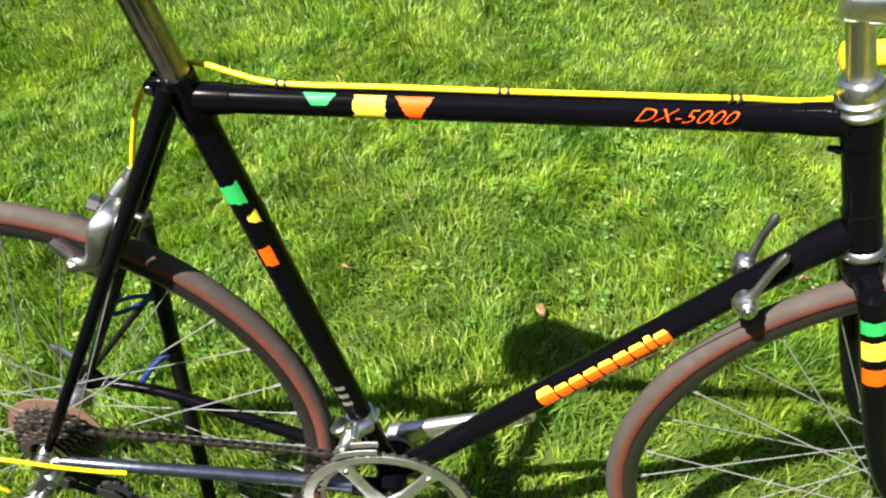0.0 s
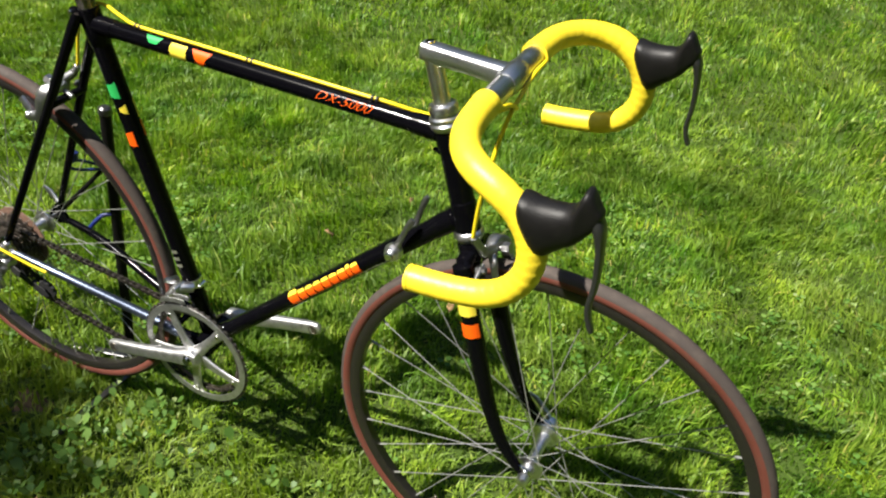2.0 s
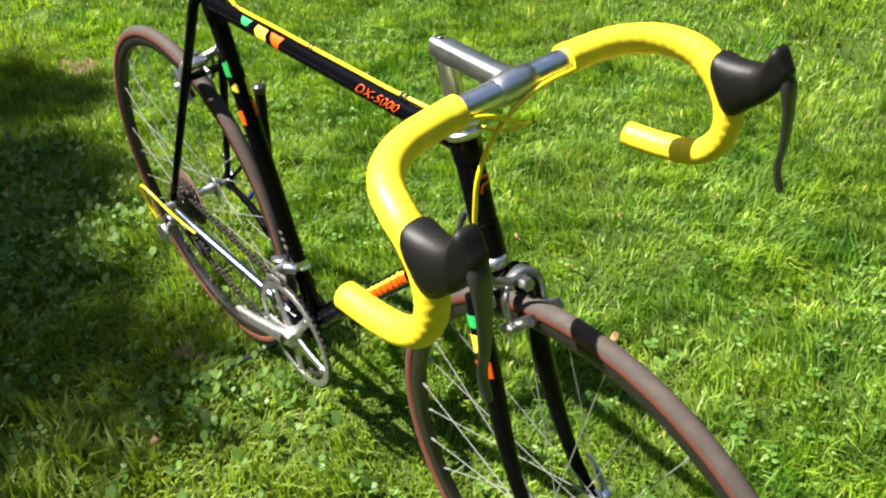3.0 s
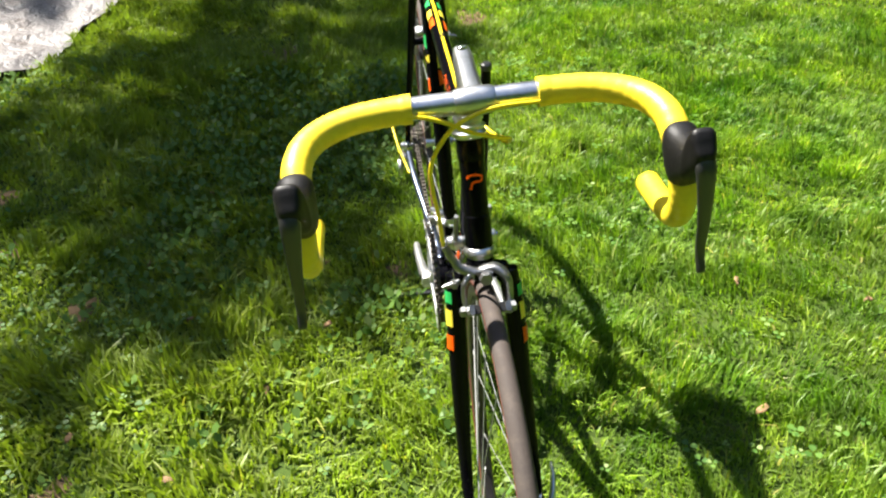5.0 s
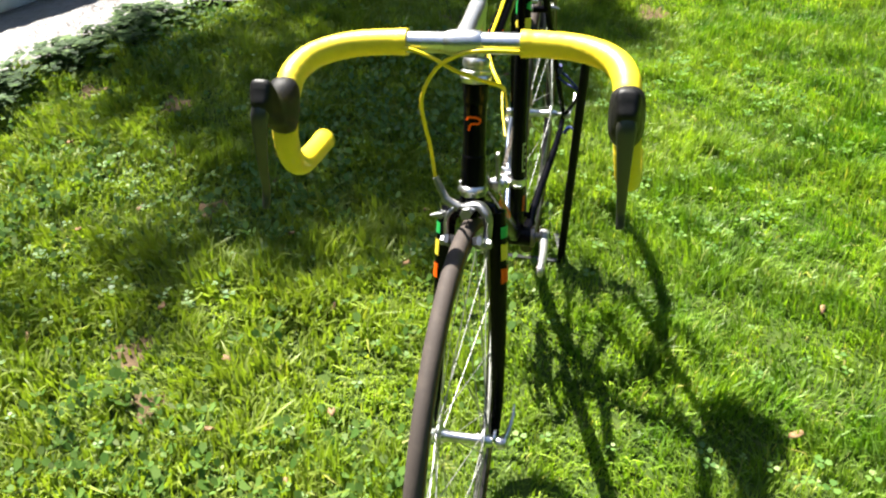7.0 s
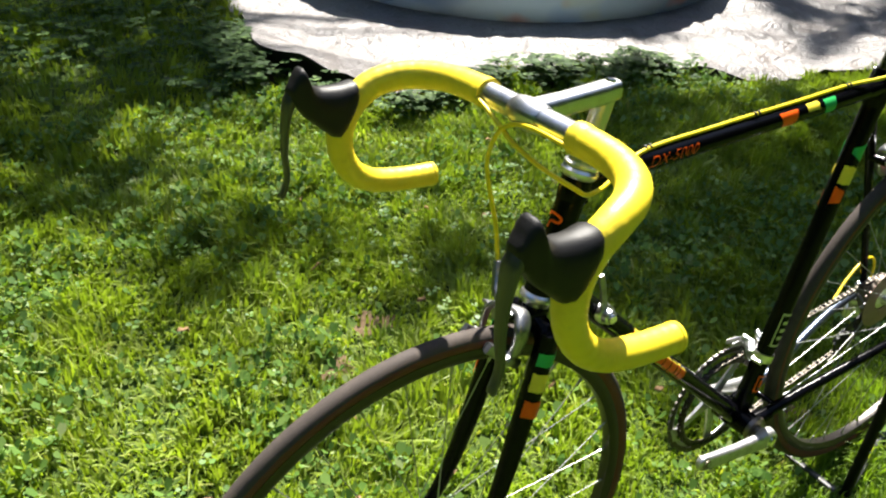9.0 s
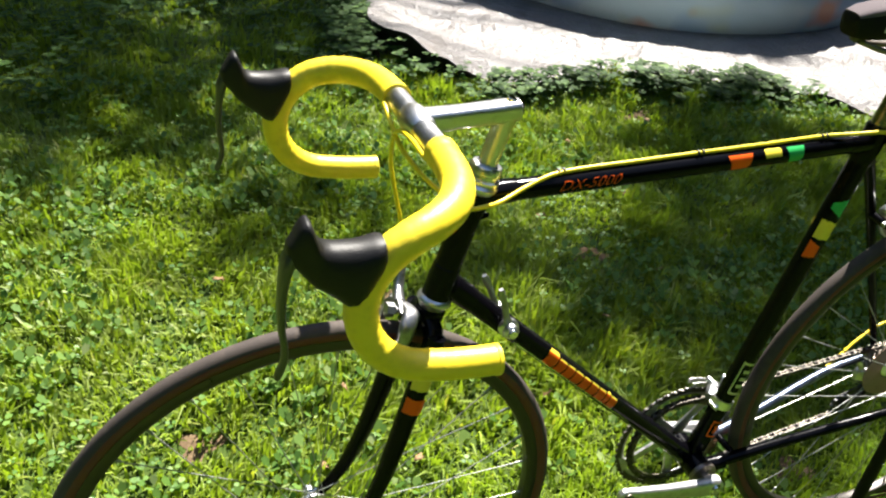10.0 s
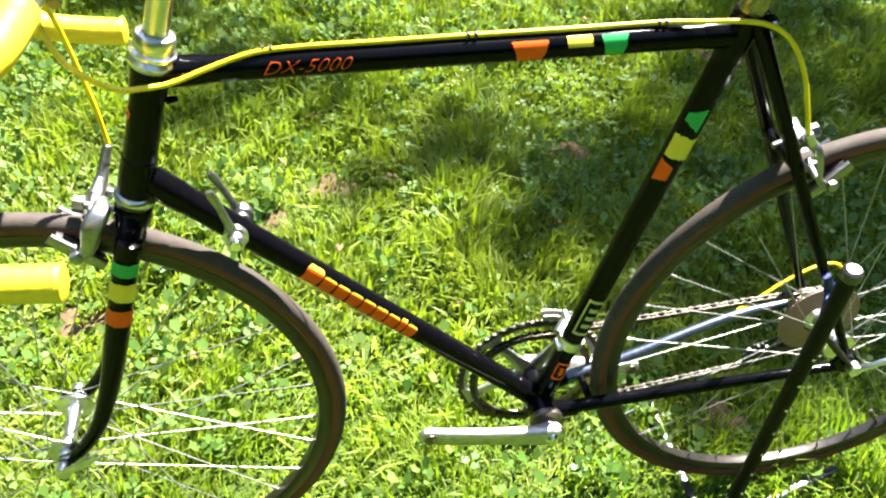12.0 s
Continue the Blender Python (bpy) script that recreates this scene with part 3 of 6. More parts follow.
def build_fork(bike):
    bm = bmesh.new()
    a, b = steer(0.668), steer(0.628)
    revolve(bm, [(0, 0), (0.0165, 0), (0.0185, 0.004), (0.0185, 0.018), (0.016, 0.028), (0, 0.028)], along(a, b), 28)
    for y in (-1, 1):
        loft(bm, [(a.lerp(b, 0.42) + Vector((0, y * 0.006, 0)), 0.012, 0.013, (1, 0, 0)), (a.lerp(b, 0.50) + Vector((0, y * 0.026, 0)), 0.0115, 0.013, (1, 0, 0)), (b + Vector((0, y * 0.0375, 0)), 0.0105, 0.012, (1, 0, 0))], 16)
    crown = part("fork_crown", bm, BLACK_PAINT, bike)
    for y in (-1, 1):
        pts = [steer(0.648) + Vector((0, y * 0.0345, 0)), steer(0.60) + Vector((0, y * 0.0385, 0)), steer(0.55) + Vector((0, y * 0.0405, 0)), steer(0.48) + Vector((0, y * 0.0435, 0)),
               steer(0.43) + Vector((0.002, y * 0.0455, 0)), Vector((0.974, y * 0.0475, 0.381)), Vector((0.998, y * 0.0485, 0.346)), Vector((1.0155, y * 0.049, 0.329))]
        bm = bmesh.new()
        sweep(bm, curve_points(pts, 5), lambda s: 0.0130 if s < 0.35 else 0.0130 - 0.0065 * (s - 0.35) / 0.65, 18)
        blade = part("fork_blade", bm, BLACK_PAINT, bike)
        p0, p1 = pts[0], pts[3]
        w = (p1 - p0).normalized()
        for z0, z1, mt, nm, sd in ((0.637, 0.618, GREEN, "green_band", 3), (0.612, 0.586, YELLOW, "yellow_band", 5), (0.577, 0.553, ORANGE, "orange_band", 7)):
            z0, z1 = z0 - 0.008, z1 - 0.005
            bm = bmesh.new()
            wrap_patch(bm, p0, p1, 0.0146, y, (z0 - p0.z) / w.z, (z1 - p0.z) / w.z, -60, 60, 0.0006, 0, sd)
            part(nm, bm, mt, blade)
        bm = bmesh.new()
        slab(bm, [(-0.010, 0.016), (0.004, 0.012), (0.009, 0.0), (0.005, -0.009), (-0.005, -0.009), (-0.010, 0.0)],
             Matrix.Translation(FRONT + Vector((0, y * 0.050, 0))) @ Matrix(((1, 0, 0, 0), (0, 0, -1, 0), (0, 1, 0, 0), (0, 0, 0, 1))), 0.005)
        part("fork_end", bm, CHROME, bike)
    return crown


def build_headset(bike):
    m = along(HEAD_TOP, HEAD_TOP - HEAD_WAY)
    bm = bmesh.new()
    revolve(bm, [(0.012, -0.004), (0.0175, -0.002), (0.0205, 0.002), (0.0215, 0.006), (0.0185, 0.010), (0.0205, 0.0115), (0.0205, 0.0145), (0.017, 0.0165), (0.0165, 0.020), (0.0185, 0.0215), (0.0185, 0.028), (0.0165, 0.031), (0.0115, 0.032)], m, 36)
    part("upper_headset", bm, ALLOY, bike, "polished alloy headset cups")
    m = along(HEAD_LOW, HEAD_LOW + HEAD_WAY)
    bm = bmesh.new()
    revolve(bm, [(0.012, -0.003), (0.0175, -0.001), (0.0205, 0.003), (0.0212, 0.006), (0.0195, 0.009), (0.0170, 0.012), (0.0160, 0.016), (0.012, 0.018)], m, 36)
    part("lower_headset", bm, ALLOY, bike, "polished alloy headset cup")


def build_stem(bike):
    bm = bmesh.new()
    up = -HEAD_WAY
    base, top = HEAD_TOP + up * 0.026, HEAD_TOP + up * 0.088
    rod(bm, base, top + up * 0.006, 0.0111, n=28)
    heel = top + up * 0.006
    loft(bm, [(heel + Vector((-0.0135, 0, 0.001)), 0.0080, 0.0085, (0, 1, 0)), (heel + Vector((-0.0115, 0, 0.001)), 0.0105, 0.0112, (0, 1, 0)), (heel + Vector((0.006, 0, 0)), 0.0122, 0.0122, (0, 1, 0)), (heel.lerp(BAR, 0.5) + Vector((0, 0, 0.001)), 0.0115, 0.0116, (0, 1, 0)), (BAR + Vector((-0.016, 0, 0.002)), 0.0125, 0.0128, (0, 1, 0)), (BAR, 0.0150, 0.015, (0, 1, 0))], 28, 3.2)
    revolve(bm, [(0, -0.0225), (0.0138, -0.0225), (0.0148, -0.0205), (0.0160, -0.012), (0.0168, -0.004), (0.0168, 0.004), (0.0160, 0.012), (0.0148, 0.0205), (0.0138, 0.0225), (0, 0.0225)], along(BAR, TILT @ (BAR + Vector((0, 1, 0)))), 30)
    stem = part("stem", bm, SATIN, bike, "polished alloy quill stem")
    bm = bmesh.new()
    rod(bm, heel + up * 0.0100, heel + up * 0.0145, 0.0060, n=16)
    part("expander_bolt", bm, CHROME, stem)
    bm = bmesh.new()
    rod(bm, BAR + Vector((-0.012, -0.006, -0.018)), BAR + Vector((-0.012, 0.014, -0.018)), 0.0055, n=14)
    part("clamp_bolt", bm, STEEL, stem)


BAR = Vector((0.9090, 0, 0.9050))
TILT = Matrix.Translation(BAR) @ Matrix.Rotation(radians(1.3), 4, "X") @ Matrix.Translation(-BAR)


def bar_line(y):
    """The centre line of one half of the drop bar, from the stem to its end."""
    flat = [(0.909, 0.0, 0.905), (0.909, 0.05, 0.905), (0.910, 0.095, 0.905), (0.9155, 0.135, 0.904), (0.930, 0.166, 0.902), (0.952, 0.186, 0.899), (0.978, 0.196, 0.892),
            (1.000, 0.1985, 0.878), (1.0160, 0.200, 0.857), (1.0220, 0.2015, 0.832), (1.0180, 0.203, 0.806), (1.003, 0.2045, 0.783), (0.979, 0.206, 0.768), (0.950, 0.207, 0.761), (0.920, 0.207, 0.757), (0.894, 0.207, 0.755)]
    return [TILT @ Vector((a, y * b, c)) for a, b, c in flat]


def build_handlebar(bike):
    bm = bmesh.new()
    sweep(bm, [TILT @ Vector((0.909, v, 0.905)) for v in (-0.11, -0.05, 0, 0.05, 0.11)], lambda s: 0.0127 if abs(s - 0.5) > 0.26 else 0.0132, 24)
    bar = part("handlebar", bm, ALLOY, bike, "alloy drop handlebar with yellow tape")
    for y in (-1, 1):
        line = curve_points(bar_line(y), 14)
        start = next(i for i, p in enumerate(line) if abs(p.y) > 0.068)
        line = line[start:]
        bm = bmesh.new()
        wind(bm, line, lambda s: 0.0160 - 0.0012 * min(1.0, max(0.0, (s - 0.5) / 0.12)) + (0.0007 if s < 0.02 else 0.0), lambda s: 0.00030 + 0.00035 * max(0.0, 1.0 - abs(s - 0.62) / 0.14), 30, y, 24)
        part("bar_tape", bm, TAPE, bar, "bright yellow padded bar tape", 60)
        end = line[-1]
        bm = bmesh.new()
        way = (line[-1] - line[-3]).normalized()
        revolve(bm, [(0, 0.004), (0.010, 0.004), (0.0150, 0.002), (0.0155, -0.002), (0, -0.003)], along(end, end + way), 24)
        part("end_plug", bm, TAPE, bar)
        # rubber hood: a long body that grips the bar and a raised nose
        ac = (0, 1, 0)
        bm = bmesh.new()
        # stations along the hood: place, top, underside, half width
        hood = [(1.0030, 0.8990, 0.8760, 0.0150), (1.0065, 0.8995, 0.8690, 0.0185), (1.0130, 0.8990, 0.8560, 0.0198), (1.0200, 0.8980, 0.8430, 0.0200), (1.0270, 0.8980, 0.8360, 0.0198), (1.0350, 0.8985, 0.8400, 0.0190), (1.0450, 0.8995, 0.8495, 0.0178),
                (1.0530, 0.9015, 0.8570, 0.0166), (1.0570, 0.9065, 0.8605, 0.0163), (1.0595, 0.9150, 0.8630, 0.0160), (1.0615, 0.9205, 0.8650, 0.0154), (1.0635, 0.9240, 0.8670, 0.0148), (1.0660, 0.9245, 0.8700, 0.0140), (1.0695, 0.9215, 0.8750, 0.0132), (1.0735, 0.9150, 0.8810, 0.0122), (1.0775, 0.9080, 0.8860, 0.0106), (1.0805, 0.9050, 0.8900, 0.0086), (1.0818, 0.9010, 0.8930, 0.0050)]
        rings = []
        for a, hi, lo, w in hood:
            ring, square = [], 0.82 - 0.26 * min(1.0, max(0.0, (a - 1.048) / 0.012))
            for q in range(26):
                u = 2 * math.pi * q / 26
                cu, su = math.cos(u), math.sin(u)
                ring.append(bm.verts.new(TILT @ Vector((a, y * 0.1985 + w * math.copysign(abs(cu) ** square, cu), (hi + lo) / 2 + (hi - lo) / 2 * math.copysign(abs(su) ** square, su)))))
            rings.append(ring)
        for ra, rb in zip(rings, rings[1:]):
            for q in range(26):
                bm.faces.new((ra[q], ra[(q + 1) % 26], rb[(q + 1) % 26], rb[q]))
        bm.faces.new(rings[0][::-1])
        bm.faces.new(rings[-1])
        part("brake_hood", bm, HOOD, bar, "worn black rubber brake hood", 50)
        bm = bmesh.new()
        blade = [(1.0720, 0.902, 0.0080, 0.0060), (1.0805, 0.888, 0.0105, 0.0060), (1.0856, 0.866, 0.0086, 0.0042), (1.0880, 0.842, 0.0070, 0.0036), (1.0885, 0.822, 0.0060, 0.0033), (1.0870, 0.804, 0.0053, 0.0031), (1.0885, 0.790, 0.0049, 0.0031), (1.0935, 0.777, 0.0048, 0.0032), (1.0955, 0.773, 0.004, 0.0024)]
        pts = curve_points([(a, y * 0.1990 - (0.085 * (0.902 - c) if y < 0 else 0.0), c) for a, c, _, _ in blade], 4)
        rows = []
        for i, p in enumerate(pts):
            f = i / 4
            j = min(int(f), len(blade) - 2)
            u = f - j
            rows.append((TILT @ p, blade[j][2] * (1 - u) + blade[j + 1][2] * u, blade[j][3] * (1 - u) + blade[j + 1][3] * u, ac))
        loft(bm, rows, 16, 2.6)
        part("brake_lever", bm, LEVER, bar, "dark anodised brake lever")
    return bar


def tyre_profile():
    """Section of a narrow tyre about its rim: (radius, half width) all round, tread first."""
    out = []
    for k in range(20):
        a = 2 * math.pi * k / 20
        out.append((0.3290 + 0.0120 * math.cos(a), 0.0118 * math.sin(a)))
    return out


def build_wheel(bike, name, centre, label, flange_gap, offset):
    axis = Matrix.Translation(centre) @ Matrix.Rotation(radians(-90), 4, "X")
    bm = bmesh.new()
    revolve(bm, [(0.3210, -0.0095), (0.3210, 0.0095), (0.3165, 0.0102), (0.3105, 0.0100), (0.3050, 0.0075), (0.3035, 0.0), (0.3050, -0.0075), (0.3105, -0.0100), (0.3165, -0.0102)], axis, 120, True)
    wheel = part(name, bm, RIM, bike, label)
    bm = bmesh.new()
    prof = tyre_profile()
    faces = revolve(bm, prof, axis, 144, True)
    for i, f in enumerate(faces):
        row = i // 144
        f.material_index = 0 if row <= 3 or row >= 16 else 1
    part("tyre", bm, [TREAD, SIDEWALL], wheel, "grey tread with red-brown sidewalls", 60)
    bm = bmesh.new()
    w = flange_gap / 2
    revolve(bm, [(0, -w - 0.014), (0.007, -w - 0.014), (0.009, -w - 0.010), (0.0105, -w - 0.003), (0.0215, -w - 0.002), (0.0220, -w), (0.0215, -w + 0.002), (0.0110, -w + 0.005), (0.0085, -w + 0.016), (0.0080, 0),
                 (0.0085, w - 0.016), (0.0110, w - 0.005), (0.0215, w - 0.002), (0.0220, w), (0.0215, w + 0.002), (0.0105, w + 0.003), (0.009, w + 0.010), (0.007, w + 0.014), (0, w + 0.014)], axis @ Matrix.Translation((0, 0, offset)), 32)
    part("hub", bm, ALLOY, wheel, "polished alloy hub")
    # spokes crossed three times, every second one to each flange
    count, mesh = 32, None
    for i in range(count):
        s = 1 if i % 2 else -1
        rim_a = 2 * math.pi * (i + 0.5) / count
        turn = 1 if (i // 2) % 2 else -1
        hub_a = rim_a + turn * radians(66)
        p0 = axis @ Vector((0.0208 * math.cos(hub_a), 0.0208 * math.sin(hub_a), s * w + offset + s * 0.0015))
        p1 = axis @ Vector((0.3045 * math.cos(rim_a), 0.3045 * math.sin(rim_a), s * 0.002))
        if mesh is None:
            bm = bmesh.new()
            length = (p1 - p0).length
            revolve(bm, [(0, 0), (0.0008, 0), (0.0008, length - 0.014), (0.0019, length - 0.013), (0.0019, length), (0, length)], Matrix.Identity(4), 6)
            ob = part("spoke", bm, SPOKE, wheel)
            mesh = ob.data
        else:
            ob = new("spoke", mesh)
            ob.parent = wheel
        ob.matrix_basis = along(p0, p1)
    bm = bmesh.new()
    a = 2.2
    p = axis @ Vector((0.304 * math.cos(a), 0.304 * math.sin(a), 0))
    q = axis @ Vector((0.262 * math.cos(a), 0.262 * math.sin(a), 0))
    rod(bm, p, q, 0.003, 0.0026, 10)
    part("valve", bm, STEEL, wheel)
    return wheel


def build_skewer(wheel, centre, half, lever_side):
    bm = bmesh.new()
    rod(bm, centre + Vector((0, -half - 0.006, 0)), centre + Vector((0, half + 0.006, 0)), 0.0045, n=12)
    revolve(bm, [(0, 0), (0.0085, 0), (0.0095, 0.003), (0.0085, 0.012), (0.004, 0.015), (0, 0.015)], along(centre + Vector((0, -lever_side * half, 0)), centre + Vector((0, -lever_side * (half + 1), 0))), 18)
    revolve(bm, [(0, 0), (0.0085, 0), (0.010, 0.003), (0.009, 0.014), (0, 0.016)], along(centre + Vector((0, lever_side * half, 0)), centre + Vector((0, lever_side * (half + 1), 0))), 18)
    a = centre + Vector((0, lever_side * (half + 0.010), 0))
    loft(bm, [(a, 0.005, 0.006, (1, 0, 0)), (a + Vector((-0.014, lever_side * 0.006, 0.012)), 0.0055, 0.004, (1, 0, 0)), (a + Vector((-0.034, lever_side * 0.010, 0.026)), 0.0065, 0.003, (1, 0, 0)), (a + Vector((-0.048, lever_side * 0.010, 0.034)), 0.004, 0.002, (1, 0, 0))], 12)
    part("quick_release", bm, ALLOY, wheel, "alloy quick-release skewer")


def gear(bm, centre, r, teeth, y, thick, inner):
    """A toothed ring standing across y."""
    m = Matrix.Translation(centre + Vector((0, y, 0))) @ Matrix.Rotation(radians(-90), 4, "X")
    n = teeth * 4
    outer = []
    for k in range(n):
        rr = r + (0.0016 if k % 4 in (0, 1) else -0.0018)
        a = 2 * math.pi * k / n
        outer.append((rr * math.cos(a), rr * math.sin(a)))
    plate(bm, outer, circle(inner, n), m, thick)


CRANK_A = radians(194)
# Dark tone: dirt plus the shade on the ring's back, put into the colour.
RING = mat("worn_shaded_ring", (0.10, 0.09, 0.08), 0.45, 0.8, vary=0.3, bump=0.15, dirt=(0.02, 0.016, 0.012), dirt_amount=0.7)


def build_crankset(bike):
    y_out = -0.047
    bm = bmesh.new()
    # Pale plate paints the sunlit outer face; toothed rings carry the shaded, dirty back.
    m = Matrix.Translation(BB + Vector((0, y_out - 0.0024, 0))) @ Matrix.Rotation(radians(-90), 4, "X")
    plate(bm, circle(0.1035, 90), circle(0.0915, 90), m, 0.0016)
    crank = part("crankset", bm, BRUSHED, bike, "brushed alloy crankset without pedals")
    bm = bmesh.new()
    gear(bm, BB, 0.1065, 52, y_out, 0.0030, 0.0975)
    part("outer_chainring", bm, RING, crank, "worn, dirty toothed ring darkened for its shaded back")
    bm = bmesh.new()
    gear(bm, BB, 0.0865, 42, y_out + 0.0075, 0.003, 0.0785)
    part("inner_chainring", bm, STEEL, crank)
    for i in range(5):
        a = CRANK_A + 2 * math.pi * i / 5
        u, v = Vector((math.cos(a), 0, math.sin(a))), Vector((-math.sin(a), 0, math.cos(a)))
        bm = bmesh.new()
        loft(bm, [(BB + Vector((0, y_out - 0.004, 0)) + u * 0.012, 0.013, 0.005, v), (BB + Vector((0, y_out - 0.003, 0)) + u * 0.040, 0.0085, 0.0042, v), (BB + Vector((0, y_out - 0.001, 0)) + u * 0.070, 0.0080, 0.0036, v), (BB + Vector((0, y_out, 0)) + u * 0.090, 0.0105, 0.003, v), (BB + Vector((0, y_out, 0)) + u * 0.1005, 0.0240, 0.0022, v)], 12)
        part("spider_arm", bm, BRUSHED, crank)
        bm = bmesh.new()
        p = BB + u * 0.0830
        rod(bm, p + Vector((0, y_out - 0.006, 0)), p + Vector((0, y_out + 0.010, 0)), 0.0034, n=12)
        part("chainring_bolt", bm, CHROME, crank)
    for side in (-1, 1):
        a = CRANK_A if side < 0 else CRANK_A + math.pi
        u, v = Vector((math.cos(a), 0, math.sin(a))), Vector((-math.sin(a), 0, math.cos(a)))
        y = side * 0.060
        o = BB + Vector((0, y, 0))
        bm = bmesh.new()
        loft(bm, [(o - u * 0.016, 0.010, 0.010, v), (o - u * 0.008, 0.0165, 0.0115, v), (o + u * 0.006, 0.0165, 0.0115, v), (o + u * 0.030 + Vector((0, side * 0.004, 0)), 0.0138, 0.0090, v), (o + u * 0.095 + Vector((0, side * 0.008, 0)), 0.0124, 0.0078, v),
                  (o + u * 0.150 + Vector((0, side * 0.010, 0)), 0.0126, 0.0075, v), (o + u * 0.171 + Vector((0, side * 0.010, 0)), 0.0125, 0.0065, v), (o + u * 0.180 + Vector((0, side * 0.010, 0)), 0.0100, 0.006, v), (o + u * 0.184 + Vector((0, side * 0.010, 0)), 0.004, 0.004, v)], 20, 3.0)
        part("crank_arm", bm, BRUSHED, crank, "brushed alloy crank arm")
        bm = bmesh.new()
        e = o + u * 0.170 + Vector((0, side * 0.010, 0))
        revolve(bm, [(0.0072, -0.0072), (0.0085, -0.0072), (0.0085, 0.0072), (0.0072, 0.0072)], along(e, e + Vector((0, 1, 0))), 20, True)
        rod(bm, e - Vector((0, 0.0066, 0)), e + Vector((0, 0.0066, 0)), 0.0070, n=20)
        part("pedal_hole", bm, STEEL, crank)
        bm = bmesh.new()
        revolve(bm, [(0, 0.004), (0.0075, 0.004), (0.0110, 0.0), (0.0110, -0.006), (0, -0.006)], along(o + Vector((0, side * 0.0105, 0)), o + Vector((0, side, 0))), 24)
        part("dust_cap", bm, CHROME, crank)
    bm = bmesh.new()
    rod(bm, BB + Vector((0, -0.055, 0)), BB + Vector((0, 0.055, 0)), 0.0095, n=18)
    revolve(bm, [(0, 0.034), (0.0225, 0.034), (0.0230, 0.036), (0.0220, 0.041), (0, 0.042)], along(BB, BB + Vector((0, 1, 0))), 24)
    part("spindle", bm, STEEL, crank)


def build_freewheel(bike, wheel):
    radii = [0.050, 0.0455, 0.041, 0.0368, 0.0328, 0.0290]
    for i, r in enumerate(radii):
        bm = bmesh.new()
        gear(bm, REAR, r, round(r * 2 * math.pi / 0.0127), -0.0280 - 0.0052 * i, 0.0022, 0.019)
        part("sprocket", bm, STEEL, wheel)
    bm = bmesh.new()
    m = Matrix.Translation(REAR + Vector((0, -0.0215, 0))) @ Matrix.Rotation(radians(-90), 4, "X")
    plate(bm, circle(0.060, 60), circle(0.024, 60), m, 0.0016)
    part("spoke_guard", bm, DISC, wheel, "yellowed plastic spoke guard disc")


def build_chain(bike):
    """Roller chain as its single links, over ring, sprocket and the two jockey wheels."""
    y = -0.0425
    ring, cog, p_up, p_low = BB, REAR, Vector((0.006, 0, 0.287)), Vector((0.068, 0, 0.262))
    path = []

    def arc(c, r, a0, a1, n):
        for k in range(n + 1):
            a = radians(a0 + (a1 - a0) * k / n)
            path.append(Vector((c.x + r * math.cos(a), 0, c.z + r * math.sin(a))))

    arc(cog, 0.0375, -95, -262, 14)
    arc(ring, 0.0865, 97, -97, 30)
    arc(p_low, 0.020, -70, -190, 8)
    arc(p_up, 0.020, 0, 95, 8)
    path.append(path[0])
    pts, left, pitch = [], 0.0, 0.0127
    for a, b in zip(path, path[1:]):
        length = (b - a).length
        while left <= length:
            pts.append(a.lerp(b, left / length if length else 0))
            left += pitch
        left -= length
    bm = bmesh.new()
    for i, (a, b) in enumerate(zip(pts, pts[1:])):
        if (b - a).length < 0.006:
            continue
        mid = (a + b) / 2
        ya = y + 0.003 * max(0.0, min(1.0, mid.x / 0.4))
        wide = 0.0046 if i % 2 else 0.0034
        for s in (-1, 1):
            m = along(Vector((a.x, ya + s * wide * 0.75, a.z)), Vector((b.x, ya + s * wide * 0.75, b.z)), (0, 1, 0))
            length = (b - a).length
            ring_pts = [(-0.0042, 0.0), (-0.0030, -0.0035), (0.0030, -0.0035), (0.0042, 0.0), (0.0026, length / 2), (0.0042, length), (0.0030, length + 0.0035), (-0.0030, length + 0.0035), (-0.0042, length), (-0.0026, length / 2)]
            lo = [bm.verts.new(m @ Vector((-0.0006, px, pz))) for px, pz in ring_pts]
            hi = [bm.verts.new(m @ Vector((0.0006, px, pz))) for px, pz in ring_pts]
            link = [bm.faces.new(lo), bm.faces.new(hi)] + [bm.faces.new((lo[k], lo[(k + 1) % 10], hi[(k + 1) % 10], hi[k])) for k in range(10)]
            for f in link:
                f.material_index = i % 2
        rod(bm, Vector((a.x, ya - 0.0045, a.z)), Vector((a.x, ya + 0.0045, a.z)), 0.0035, n=8)
    part("chain", bm, [CHAIN, CHAIN_DARK], bike, "oily roller chain")


CHAIN_DARK = mat("greasy_chain_plates", (0.05, 0.042, 0.036), 0.5, 0.6, vary=0.3, bump=0.1, dirt=(0.02, 0.015, 0.01), dirt_amount=0.9)
CHAIN = mat("chain_steel", (0.105, 0.094, 0.08), 0.46, 1.0, vary=0.3, bump=0.1, dirt=(0.03, 0.022, 0.015), dirt_amount=0.9)


